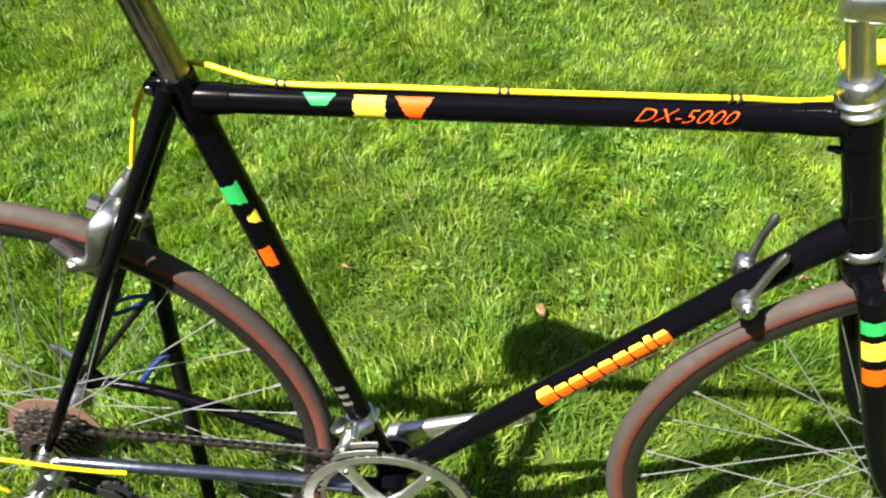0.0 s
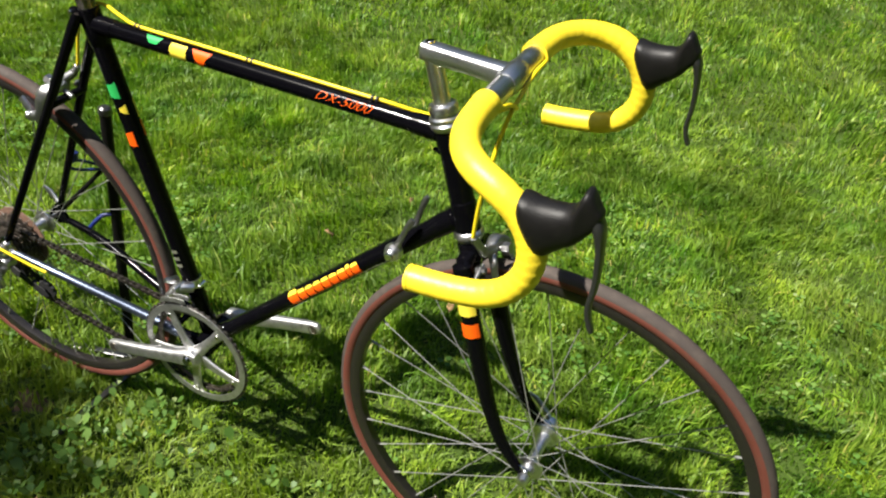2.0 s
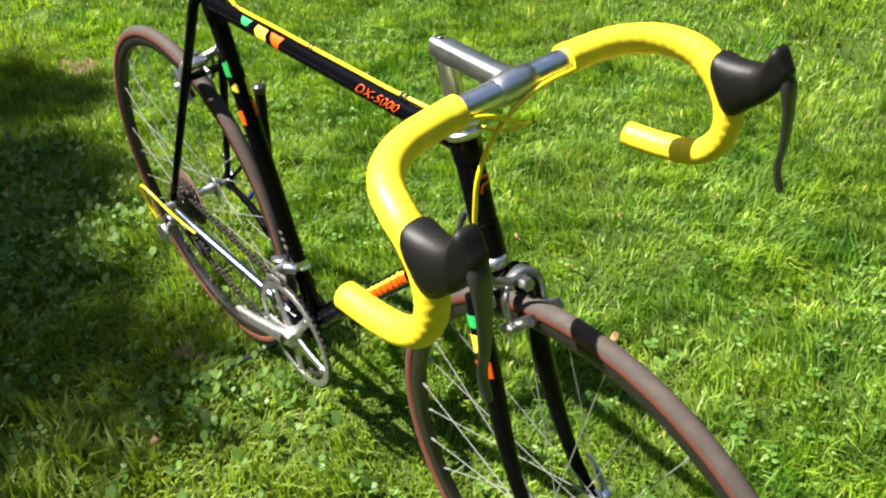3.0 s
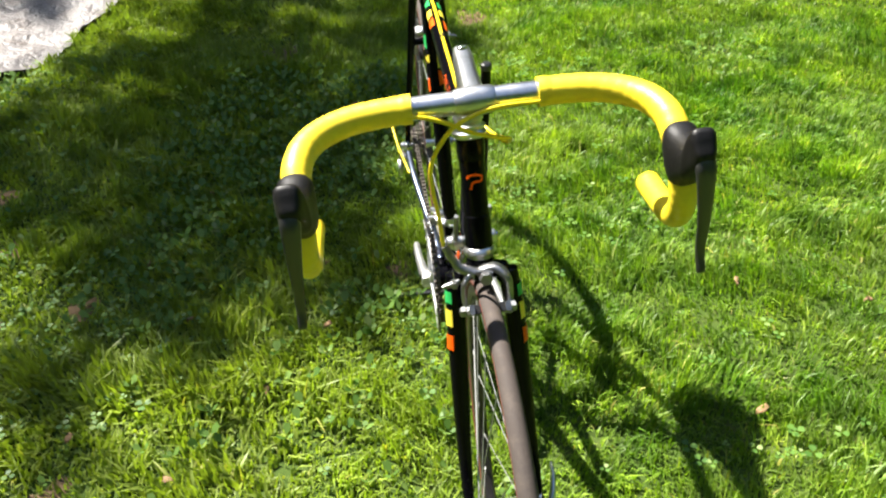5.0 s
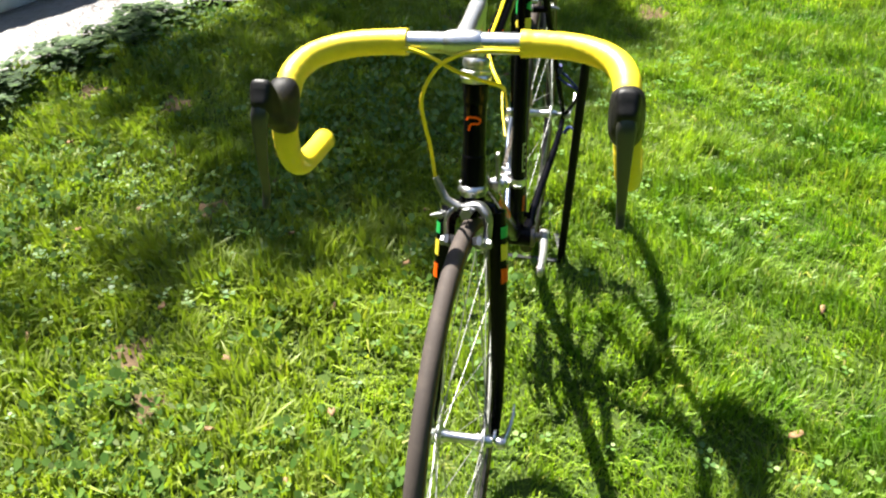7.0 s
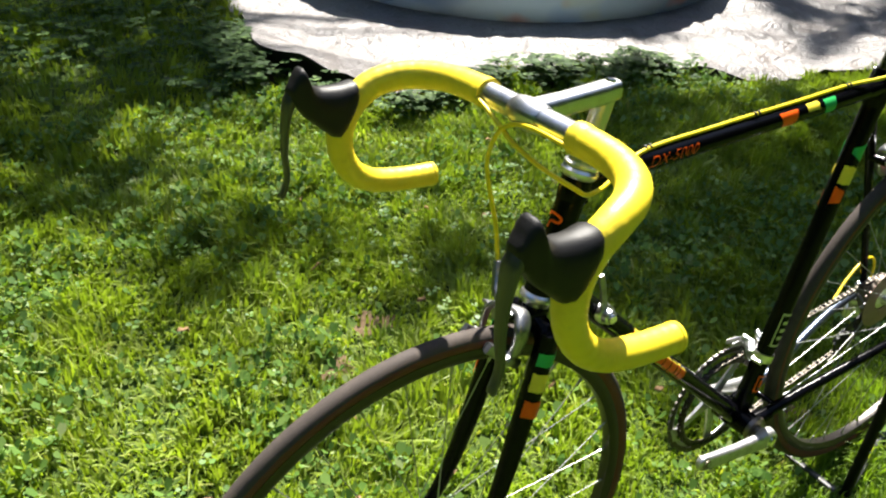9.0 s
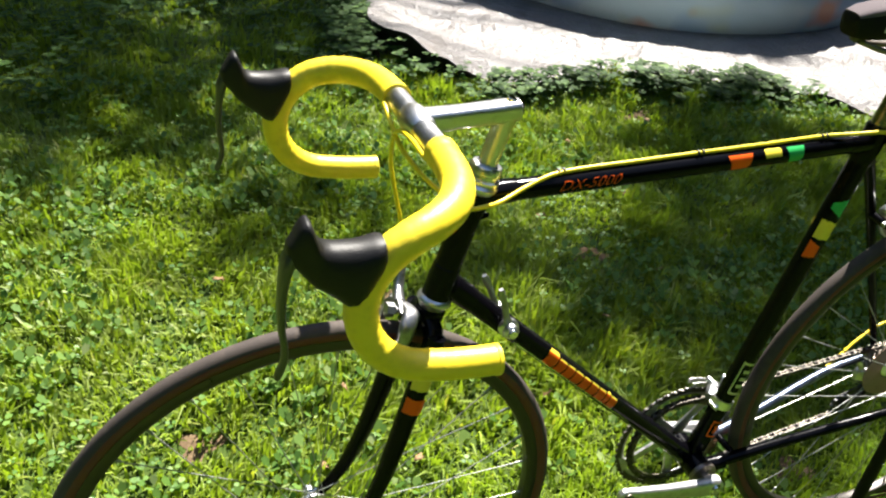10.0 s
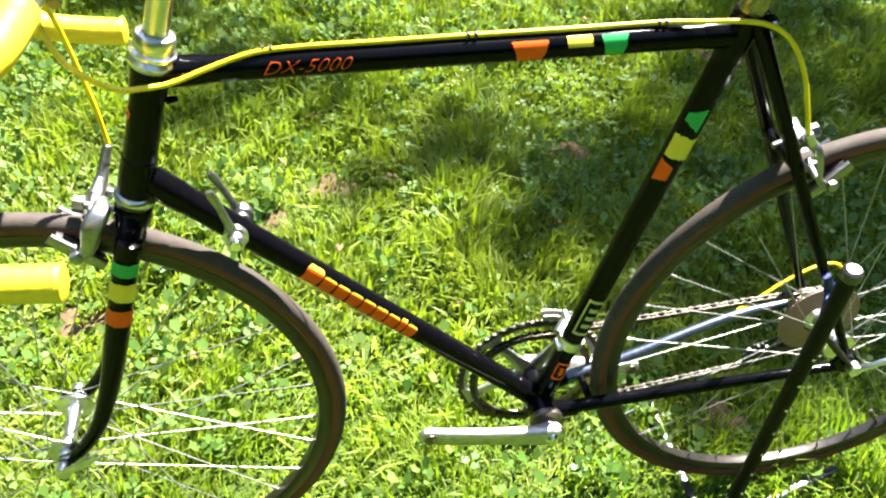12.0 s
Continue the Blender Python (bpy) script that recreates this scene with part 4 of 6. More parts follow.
def build_derailleurs(bike):
    bm = bmesh.new()
    p = REAR + Vector((0.006, -0.066, -0.028))
    revolve(bm, [(0, -0.010), (0.0095, -0.010), (0.0115, -0.006), (0.0115, 0.010), (0.009, 0.013), (0, 0.013)], along(p, p + Vector((0, -1, 0))), 22)
    q = Vector((-0.020, -0.078, 0.283))
    for dz in (0.011, -0.009):
        loft(bm, [(p + Vector((-0.004, -0.008, dz)), 0.0065, 0.0065, (0, 1, 0)), (p.lerp(q, 0.5) + Vector((0, -0.006, dz)), 0.0060, 0.007, (0, 1, 0)), (q + Vector((0, 0.004, dz)), 0.0055, 0.0065, (0, 1, 0))], 12)
    slab(bm, [(-0.036, -0.015), (0.016, -0.019), (0.024, 0.000), (0.014, 0.021), (-0.024, 0.019), (-0.038, 0.005)],
         Matrix.Translation(q + Vector((0.006, -0.006, -0.002))) @ Matrix.Rotation(radians(-24), 4, "Y") @ Matrix(((1, 0, 0, 0), (0, 0, -1, 0), (0, 1, 0, 0), (0, 0, 0, 1))), 0.009, 0.002)
    body = part("rear_derailleur", bm, SATIN, bike, "polished alloy rear derailleur")
    up, low = Vector((0.006, 0, 0.287)), Vector((0.068, 0, 0.262))
    for y in (-0.052, -0.034):
        bm = bmesh.new()
        t = (low - up).normalized()
        nrm = Vector((-t.z, 0, t.x))
        outline = [up + nrm * 0.010 - t * 0.006, up + nrm * 0.007 + t * 0.02, low + nrm * 0.010, low + t * 0.013, low - nrm * 0.010, up - nrm * 0.007 + t * 0.02, up - nrm * 0.011 - t * 0.006, up - t * 0.014]
        slab(bm, [(v.x, v.z) for v in outline], Matrix.Translation((0, y, 0)) @ Matrix(((1, 0, 0, 0), (0, 0, -1, 0), (0, 1, 0, 0), (0, 0, 0, 1))), 0.0022, 0.0004)
        part("cage_plate", bm, PLASTIC, body)
    for c in (up, low):
        bm = bmesh.new()
        gear(bm, c, 0.0195, 10, -0.043, 0.006, 0.004)
        part("jockey_wheel", bm, PLASTIC, body)
    bm = bmesh.new()
    way = (SEAT_TOP - BB).normalized()
    c = BB + way * 0.118
    revolve(bm, [(0.0143, -0.007), (0.0168, -0.007), (0.0172, 0.0), (0.0168, 0.007), (0.0143, 0.007)], along(c, c + way), 28, True)
    loft(bm, [(c + Vector((0.012, -0.012, 0)), 0.008, 0.009, (0, 0, 1)), (c + Vector((0.000, -0.024, 0.004)), 0.009, 0.010, (0, 0, 1)), (c + Vector((-0.010, -0.034, 0.000)), 0.008, 0.009, (0, 0, 1)), (c + Vector((-0.016, -0.040, -0.008)), 0.006, 0.006, (0, 0, 1))], 14)
    loft(bm, [(c + Vector((-0.020, -0.014, 0.006)), 0.006, 0.008, (0, 0, 1)), (c + Vector((-0.022, -0.028, 0.012)), 0.006, 0.007, (0, 0, 1)), (c + Vector((-0.026, -0.036, 0.016)), 0.004, 0.004, (0, 0, 1))], 12)
    rod(bm, c + Vector((-0.002, -0.020, 0.009)), c + Vector((-0.002, -0.043, 0.009)), 0.0052, n=12)
    rod(bm, c + Vector((-0.016, -0.018, -0.010)), c + Vector((-0.016, -0.046, -0.014)), 0.0048, n=12)
    rod(bm, c + Vector((0.017, -0.006, -0.002)), c + Vector((0.017, 0.012, -0.002)), 0.0040, n=6)
    fd = part("front_derailleur", bm, ALLOY, bike, "polished alloy front derailleur clamp")
    for y in (-0.053, -0.042):
        bm = bmesh.new()
        strip = [(math.cos(radians(a)) * 0.1205, math.sin(radians(a)) * 0.1205) for a in range(92, 117, 6)] + [(math.cos(radians(a)) * 0.1115, math.sin(radians(a)) * 0.1115) for a in range(122, 91, -6)]
        slab(bm, strip, Matrix.Translation((BB.x, y, BB.z)) @ Matrix(((1, 0, 0, 0), (0, 0, -1, 0), (0, 1, 0, 0), (0, 0, 0, 1))), 0.0016, 0.0003)
        part("cage_plate", bm, BRUSHED, fd)


def build_caliper(bike, name, pivot, ahead, rim_pt, cable_top, cable_side, metal, bulk, bow):
    """A sidepull brake: two curved arms from one pivot, pads at the rim, the cable's barrel on one side."""
    ahead, rim_pt = Vector(ahead), Vector(rim_pt)
    bm = bmesh.new()
    rod(bm, pivot - ahead * 0.022, pivot + ahead * 0.030, 0.0042, n=14)
    rod(bm, pivot + ahead * 0.020, pivot + ahead * 0.031, 0.0085, n=6)
    body = part(name, bm, FORGED, bike, "satin alloy sidepull brake caliper")
    down = (rim_pt - pivot).normalized()
    y = Vector((0, 1, 0))
    reach = (rim_pt - pivot).length
    across = down.cross(y).normalized()
    for s in (-1, 1):
        o = pivot + ahead * (0.014 if s == cable_side else 0.007)
        thin = 0.72 if s == cable_side else bulk
        pts = [o - y * s * 0.010 - down * 0.002, o + y * s * 0.006 - down * 0.006, o + y * s * 0.017 - down * 0.005, o + y * s * 0.0262 + down * 0.006, o + y * s * 0.0288 + down * (reach * 0.42) - ahead * (bow * 0.6), o.lerp(rim_pt, 0.30) + y * s * 0.0282 + down * (reach * 0.52) - ahead * bow, rim_pt + y * s * 0.0262 + down * 0.006]
        bm = bmesh.new()
        line = curve_points(pts, 5)
        n = len(line) - 1
        loft(bm, [(p, thin * (0.0052 + 0.0026 * math.sin(math.pi * min(1, 1.15 * i / n))), thin * (0.0038 + 0.0012 * math.sin(math.pi * i / n)), ahead) for i, p in enumerate(line)], 16, 2.6)
        part("caliper_arm", bm, FORGED if s == cable_side else metal, body)
        pad = rim_pt + y * s * 0.0165
        bm = bmesh.new()
        loft(bm, [(pad - across * 0.026, 0.0045, 0.0055, y), (pad - across * 0.020, 0.0055, 0.0065, y), (pad + across * 0.020, 0.0055, 0.0065, y), (pad + across * 0.026, 0.0045, 0.0055, y)], 14, 3.5)
        part("brake_pad", bm, PLASTIC, body)
        bm = bmesh.new()
        rod(bm, pad + y * s * 0.003, pad + y * s * 0.020, 0.0045, 0.004, 12)
        rod(bm, pad + y * s * 0.012, pad + y * s * 0.019, 0.0070, n=6)
        loft(bm, [(pad + y * s * 0.006 - across * 0.030, 0.0035, 0.0062, y), (pad + y * s * 0.0070, 0.0050, 0.0075, y), (pad + y * s * 0.006 + across * 0.030, 0.0035, 0.0062, y)], 12, 3.0)
        part("pad_holder", bm, FORGED if s == cable_side else metal, body)
    cable_top = Vector(cable_top)
    low = pivot + ahead * 0.013 + y * cable_side * 0.030 - down * 0.010
    bm = bmesh.new()
    way = (cable_top - low).normalized()
    rod(bm, low - way * 0.004, cable_top - way * 0.006, 0.0040, n=14)
    loft(bm, [(pivot + ahead * 0.013 + y * cable_side * 0.012 - down * 0.004, 0.0075, 0.007, ahead), (low + way * 0.004, 0.0065, 0.0060, ahead), (low + way * ((cable_top - low).length * 0.6), 0.0048, 0.0048, ahead)], 14, 2.4)
    part("barrel_adjuster", bm, FORGED, body)
    bm = bmesh.new()
    rod(bm, cable_top - way * 0.020, cable_top - way * 0.001, 0.0058, 0.0048, 14)
    part("cable_ferrule", bm, metal, body, "grey cable ferrule")
    bm = bmesh.new()
    rod(bm, low + y * cable_side * 0.009, low + y * cable_side * 0.009 - Vector((0, 0, 0.024)), 0.0008, n=6)
    part("inner_wire", bm, CHROME, body)
    bm = bmesh.new()
    c = low + y * cable_side * 0.009 - Vector((0, 0, 0.021))
    rod(bm, c - ahead * 0.006, c + ahead * 0.008, 0.0048, n=6)
    loft(bm, [(c + Vector((0, cable_side * -0.008, 0.004)), 0.0032, 0.0034, ahead), (c, 0.0038, 0.0045, ahead), (c + Vector((0, cable_side * 0.011, -0.002)), 0.0036, 0.0028, ahead), (c + Vector((0, cable_side * 0.016, -0.003)), 0.0022, 0.0016, ahead)], 12)
    part("release_lever", bm, FORGED, body)


def tube_at(x):
    """The top tube's middle line at a place along the bicycle."""
    return TT_REAR.lerp(TT_FRONT, (x - TT_REAR.x) / (TT_FRONT.x - TT_REAR.x))


def build_cables(bike):
    runs = {
        "rear_brake_cable": [TILT @ Vector((0.921, -0.086, 0.899)), TILT @ Vector((0.9250, -0.068, 0.9030)), (0.9260, -0.047, 0.8960), (0.9255, -0.030, 0.8880), (0.9220, -0.009, 0.8740), (0.9100, 0.018, 0.8580), (0.8960, 0.037, 0.8460), (0.8790, 0.0435, 0.8335), (0.8600, 0.0415, 0.8205), (0.8400, 0.0350, 0.8165), (0.8165, 0.0260, 0.8150),
                             (0.7825, 0.0125, 0.8208), (0.7460, 0.0030, 0.8275), (0.7050, -0.0005, 0.8293), (0.640, -0.001, 0.8302), (0.550, -0.002, 0.8313), (0.460, -0.002, 0.8325), (0.360, -0.003, 0.8340), (0.318, 0.006, 0.8370), (0.288, 0.015, 0.8405), (0.262, 0.020, 0.8385), (0.240, 0.022, 0.8280), (0.221, 0.024, 0.8080), (0.206, 0.027, 0.7820), (0.194, 0.030, 0.7500), (0.1830, 0.033, 0.7170)],
        "front_brake_cable": [TILT @ Vector((0.921, 0.086, 0.899)), (0.9248, 0.066, 0.9030), (0.9255, 0.036, 0.9035), (0.9265, 0.010, 0.9010), (0.9265, -0.010, 0.8935), (0.9240, -0.029, 0.8800), (0.9210, -0.046, 0.8560), (0.9180, -0.0555, 0.8280), (0.912, -0.0545, 0.793), (0.905, -0.0500, 0.752), (0.9015, -0.0475, 0.7080)],
        "gear_cable": [REAR + Vector(v) for v in ((0.100, -0.066, -0.0145), (0.070, -0.073, -0.004), (0.030, -0.083, 0.015), (-0.015, -0.090, 0.033), (-0.050, -0.092, 0.036), (-0.068, -0.090, 0.019), (-0.066, -0.086, -0.017), (-0.050, -0.082, -0.045))],
    }
    for name, pts in runs.items():
        bm = bmesh.new()
        sweep(bm, curve_points(pts, 7), 0.0026, 12)
        cable = part(name, bm, HOUSING, bike, "yellow cable housing")
        if name == "rear_brake_cable":
            for x in (0.733, 0.545, 0.358):
                bm = bmesh.new()
                for dx in (-0.0035, 0.0035):
                    foot = tube_at(x + dx)
                    rod(bm, foot + Vector((0, 0, 0.0115)), foot + Vector((0, 0, 0.0145)), 0.0022, n=8)
                    revolve(bm, [(0.0024, -0.0012), (0.0040, -0.0012), (0.0040, 0.0012), (0.0024, 0.0012)], along(tube_at(x + dx) + Vector((0, 0, 0.0162)), tube_at(x + dx + 1) + Vector((0, 0, 0.0162))), 14, True)
                part("cable_clip", bm, PLASTIC, cable, "black cable clip")
    for y in (-0.006, 0.006):
        bm = bmesh.new()
        rod(bm, BB + Vector((0.03, y, 0.018)), Vector((0.776, y * 3.6, 0.606)), 0.0007, n=6)
        part("shift_wire", bm, CHROME, bike)


def build_shifters(bike):
    for y in (-1, 1):
        o = Vector((0.7800, y * 0.0135, 0.6220)) if y < 0 else Vector((0.7850, 0.0105, 0.6300))
        out = Vector((0, y, 0))
        bm = bmesh.new()
        revolve(bm, [(0, 0), (0.0085, 0), (0.0085, 0.006), (0.0125, 0.0065), (0.0130, 0.013), (0.0100, 0.015), (0.0095, 0.021), (0.0070, 0.0235), (0, 0.0235)], along(o, o + out), 26)
        shifter = part("shift_lever", bm, ALLOY, bike, "polished down tube shift lever")
        bm = bmesh.new()
        a = o + out * 0.0105
        tip = Vector((0.8030, y * 0.024, 0.6930)) if y > 0 else Vector((0.8050, -0.0215, 0.6830))
        loft(bm, [(a, 0.0040, 0.0085, out), (a.lerp(tip, 0.3), 0.0034, 0.0044, out), (a.lerp(tip, 0.65) + Vector((-0.001, 0, 0)), 0.0032, 0.0038, out), (tip - (tip - a).normalized() * 0.006, 0.0040, 0.0050, out), (tip, 0.0025, 0.003, out)], 14)
        part("lever_blade", bm, FORGED, shifter)
        bm = bmesh.new()
        b = o + out * 0.0225
        revolve(bm, [(0, 0.004), (0.0055, 0.004), (0.0065, 0.0025), (0.0065, 0), (0, 0)], along(b, b + out), 18)
        part("wing_bolt", bm, CHROME, shifter)


def build_seat(bike):
    way = (SEAT_TOP - BB).normalized()
    bm = bmesh.new()
    top = SEAT_TOP + way * 0.118
    base, n = SEAT_TOP - way * 0.02, 36
    m = along(base, top)
    rings = []
    for h, r in ((0, 0.0133), (0.021, 0.0133), (0.030, 0.0133), (0.115, 0.0133), (0.130, 0.0133), (0.138, 0.0133)):
        flute = 0.0030 if 0.025 < h < 0.12 else 0.0
        ring = []
        for k in range(n):
            a = 2 * math.pi * k / n
            f = max(0.0, math.cos(2 * (a)) - 0.55) / 0.45
            ring.append(bm.verts.new(m @ Vector(((r - flute * f) * math.cos(a), (r - flute * f) * math.sin(a), h))))
        rings.append(ring)
    for a, b in zip(rings, rings[1:]):
        for k in range(n):
            bm.faces.new((a[k], a[(k + 1) % n], b[(k + 1) % n], b[k]))
    bm.faces.new(rings[-1])
    post = part("seat_post", bm, POST, bike, "fluted bronze-tinted alloy seat post")
    bm = bmesh.new()
    loft(bm, [(top + Vector((-0.026, 0, 0.004)), 0.016, 0.010, (0, 1, 0)), (top + Vector((0, 0, 0.004)), 0.020, 0.013, (0, 1, 0)), (top + Vector((0.026, 0, 0.002)), 0.016, 0.010, (0, 1, 0))], 16, 3)
    part("saddle_clamp", bm, ALLOY, post)
    bm = bmesh.new()
    # stations: place, half width, top, lower edge of the skirt
    rows = [(0.3830, 0.006, 0.986, 0.975), (0.3790, 0.0150, 0.996, 0.968), (0.362, 0.0190, 1.001, 0.964), (0.330, 0.0205, 1.005, 0.962), (0.290, 0.0235, 1.008, 0.9605), (0.258, 0.031, 1.010, 0.957), (0.232, 0.044, 1.013, 0.946), (0.205, 0.058, 1.017, 0.935),
            (0.178, 0.068, 1.019, 0.929), (0.155, 0.071, 1.021, 0.929), (0.137, 0.070, 1.022, 0.937), (0.125, 0.060, 1.021, 0.957), (0.119, 0.036, 1.017, 0.980)]
    loft(bm, [((x, 0, (a + b) / 2), w, (a - b) / 2, (0, 1, 0)) for x, w, a, b in rows], 32, 3.6)
    saddle = part("saddle", bm, SADDLE, bike, "black padded racing saddle", 50)
    bm = bmesh.new()
    loft(bm, [((x, 0, a - 0.0062), w - 0.0012, 0.0075, (0, 1, 0)) for x, w, a, b in rows[1:-1]], 32, 3.2)
    part("saddle_cover", bm, SUEDE, saddle, "faded mauve-grey suede cover", 50)
    for y in (-1, 1):
        bm = bmesh.new()
        sweep(bm, curve_points([(0.362, y * 0.006, 0.962), (0.325, y * 0.016, 0.950), (0.270, y * 0.021, 0.9430), (0.200, y * 0.022, 0.9415), (0.150, y * 0.034, 0.956)], 5), 0.0035, 10)
        part("saddle_rail", bm, STEEL, saddle)
        for x0, x1, mt, nm in ((0.336, 0.343, WHITE, "white_bar"), (0.327, 0.334, WHITE, "white_bar"), (0.318, 0.325, WHITE, "white_bar"), (0.309, 0.316, WHITE, "white_bar"), (0.300, 0.307, WHITE, "white_bar"), (0.278, 0.298, RED, "red_bar")):
            bm = bmesh.new()
            vs = []
            for x in (x0, x1):
                w = 0.0205 + 0.0030 * (0.330 - x) / 0.040 + (0.010 * (0.290 - x) / 0.040 if x < 0.290 else 0)
                vs.append([bm.verts.new((x, y * (w + 0.0006), 0.9755)), bm.verts.new((x, y * (w + 0.0006), 0.9860))])
            bm.faces.new((vs[0][0], vs[1][0], vs[1][1], vs[0][1]))
            part(nm, bm, mt, saddle)


bicycle = tagged(new("bicycle"), "black steel racing bicycle with yellow bar tape propped on grass", "bicycle")
bicycle.matrix_basis = Matrix.Translation((0, 0.0044, 0)) @ Matrix.Rotation(0.0101, 4, "Z") @ Matrix.Rotation(0.0166, 4, "X")
build_frame(bicycle)
build_fork(bicycle)
build_headset(bicycle)
build_stem(bicycle)
build_handlebar(bicycle)
front_wheel = build_wheel(bicycle, "front_wheel", FRONT, "spoked front wheel with narrow tyre", 0.070, 0.0)
build_skewer(front_wheel, FRONT, 0.0535, 1)
rear_wheel = build_wheel(bicycle, "rear_wheel", REAR, "spoked rear wheel with narrow tyre", 0.056, 0.004)
build_skewer(rear_wheel, REAR, 0.064, 1)
build_crankset(bicycle)
build_freewheel(bicycle, rear_wheel)
build_chain(bicycle)
build_derailleurs(bicycle)
build_caliper(bicycle, "front_brake", Vector((0.9075, 0, 0.6640)), Vector((0.957, 0, 0.29)), (0.9400, 0, 0.6290), (0.9015, -0.0475, 0.7080), -1, FORGED, 1.3, 0.010)
# Rear brake: lighter SATIN paints the sunlit right arm, darker FORGED the shaded left.
build_caliper(bicycle, "rear_brake", Vector((0.1750, 0, 0.6860)), Vector((-0.93, 0, 0.36)), (0.1260, 0, 0.6400), (0.1830, 0.0330, 0.7170), 1, SATIN, 1.55, 0.017)
build_cables(bicycle)
build_shifters(bicycle)
build_seat(bicycle)


# ---- the lawn ----
def lawn_z(x, y):
    """The lawn falls gently to the bicycle's left and levels out farther off."""
    yy = np.clip(y, -5.0, 4.0)
    soft = 0.012 * np.sin(1.7 * x + 0.6) * np.sin(1.3 * y + 0.4) + 0.006 * np.sin(4.1 * x - 1.0) * np.sin(3.7 * y)
    near = np.exp(-((x - 0.5) ** 2 / 0.8 + y ** 2 / 0.05))
    return -0.014 - 0.050 * yy + soft * (1 - near)


def z_at(x, y):
    return float(lawn_z(np.float64(x), np.float64(y)))


def grid_mesh(name, xs, ys, height, material):
    gx, gy = np.meshgrid(xs, ys)
    gz = height(gx, gy)
    nx, ny = len(xs), len(ys)
    idx = np.arange(nx * ny).reshape(ny, nx)
    quads = np.stack([idx[:-1, :-1], idx[:-1, 1:], idx[1:, 1:], idx[1:, :-1]], -1).reshape(-1, 4)
    me = bpy.data.meshes.new(name)
    me.from_pydata(np.stack([gx, gy, gz], -1).reshape(-1, 3).tolist(), [], quads.tolist())
    me.materials.append(material)
    me.polygons.foreach_set("use_smooth", [True] * len(me.polygons))
    return new(name, me)


def spread(lo, hi, far):
    inner = np.arange(lo, hi + 0.001, 0.08)
    outer = np.geomspace(0.2, far, 26)
    return np.concatenate([lo - outer[::-1], inner, hi + outer])


ground = tagged(grid_mesh("ground", spread(-6, 5, 900.0), spread(-6, 5, 900.0), lawn_z, SOIL), "green thatch and soil under a sunlit lawn", "ground", kind="structure")

SHEET, POOL, POOL_R = Vector((-1.36, -3.15, 0)), Vector((-1.505, -3.345, 0)), 1.22
TARP_EDGE = [(-29, 1.46), (-18, 1.46), (-7, 1.48), (5, 1.555), (13, 1.635), (19, 1.725), (24, 1.835), (28.5, 1.875), (32, 1.89), (36, 1.908), (38.5, 1.90), (42, 1.86), (46, 1.82), (50, 1.72), (55, 1.56), (62, 1.53), (68, 1.53), (74, 1.47), (80, 1.58), (84, 1.64), (90, 1.8), (98, 1.86), (105, 1.98), (112, 2.06), (123, 2.25), (133, 2.5), (160, 2.4), (200, 2.3), (250, 2.1), (300, 1.7), (316, 1.52), (331, 1.46)]


def tarp_radius(a):
    """How far the sheet reaches from its middle, by the direction in degrees."""
    a = (np.asarray(a) + 29) % 360 - 29
    k = np.array(TARP_EDGE, float)
    return np.interp(a, k[:, 0], k[:, 1]) + 0.012 * np.sin(np.radians(a) * 17) + 0.012 * np.sin(np.radians(a) * 41 + 1.0)


def off_tarp(x, y):
    a = np.degrees(np.arctan2(y - SHEET.y, x - SHEET.x))
    return np.hypot(x - SHEET.x, y - SHEET.y) - tarp_radius(a)


def blades(name, x, y, height, width, lean, material, rng, bend=0.5):
    """Grass as real blades of five corners: a quad and a tip, each leaning and bending its own way."""
    n = len(x)
    z = lawn_z(x, y) - 0.004
    comb = 2.4 * np.sin(3.1 * x + 1.7 * y) + 2.0 * np.sin(2.3 * y - 5.2 * x + 1.0) + 1.4 * np.sin(9.0 * x + 7.0 * y)
    turn, fall = rng.uniform(0, 2 * np.pi, n), comb + rng.normal(0, 1.1, n)
    side = np.stack([np.cos(turn), np.sin(turn), 0 * turn], -1) * (width / 2)[:, None]
    way = np.stack([np.cos(fall), np.sin(fall), 0 * fall], -1)
    root = np.stack([x, y, z], -1)
    mid = root + way * (lean * height * 0.35)[:, None] + np.array([0, 0, 1.0]) * (height * 0.58)[:, None]
    tip = root + way * (lean * height * (0.8 + bend))[:, None] + np.array([0, 0, 1.0]) * (height * np.clip(1.05 - 0.45 * lean, 0.25, 1.0))[:, None]
    co = np.stack([root - side, root + side, mid + side * 0.8, mid - side * 0.8, tip], 1).reshape(-1, 3)
    base = np.arange(n)[:, None] * 5
    loops = (base + np.array([0, 1, 2, 3, 3, 2, 4])).ravel()
    me = bpy.data.meshes.new(name)
    me.vertices.add(n * 5)
    me.vertices.foreach_set("co", co.ravel().astype(np.float32))
    me.loops.add(n * 7)
    me.loops.foreach_set("vertex_index", loops.astype(np.int32))
    me.polygons.add(n * 2)
    starts = (np.arange(n)[:, None] * 7 + np.array([0, 4])).ravel()
    me.polygons.foreach_set("loop_start", starts.astype(np.int32))
    me.polygons.foreach_set("use_smooth", np.ones(n * 2, bool))
    me.update(calc_edges=True)
    me.materials.append(material)
    return new(name, me)


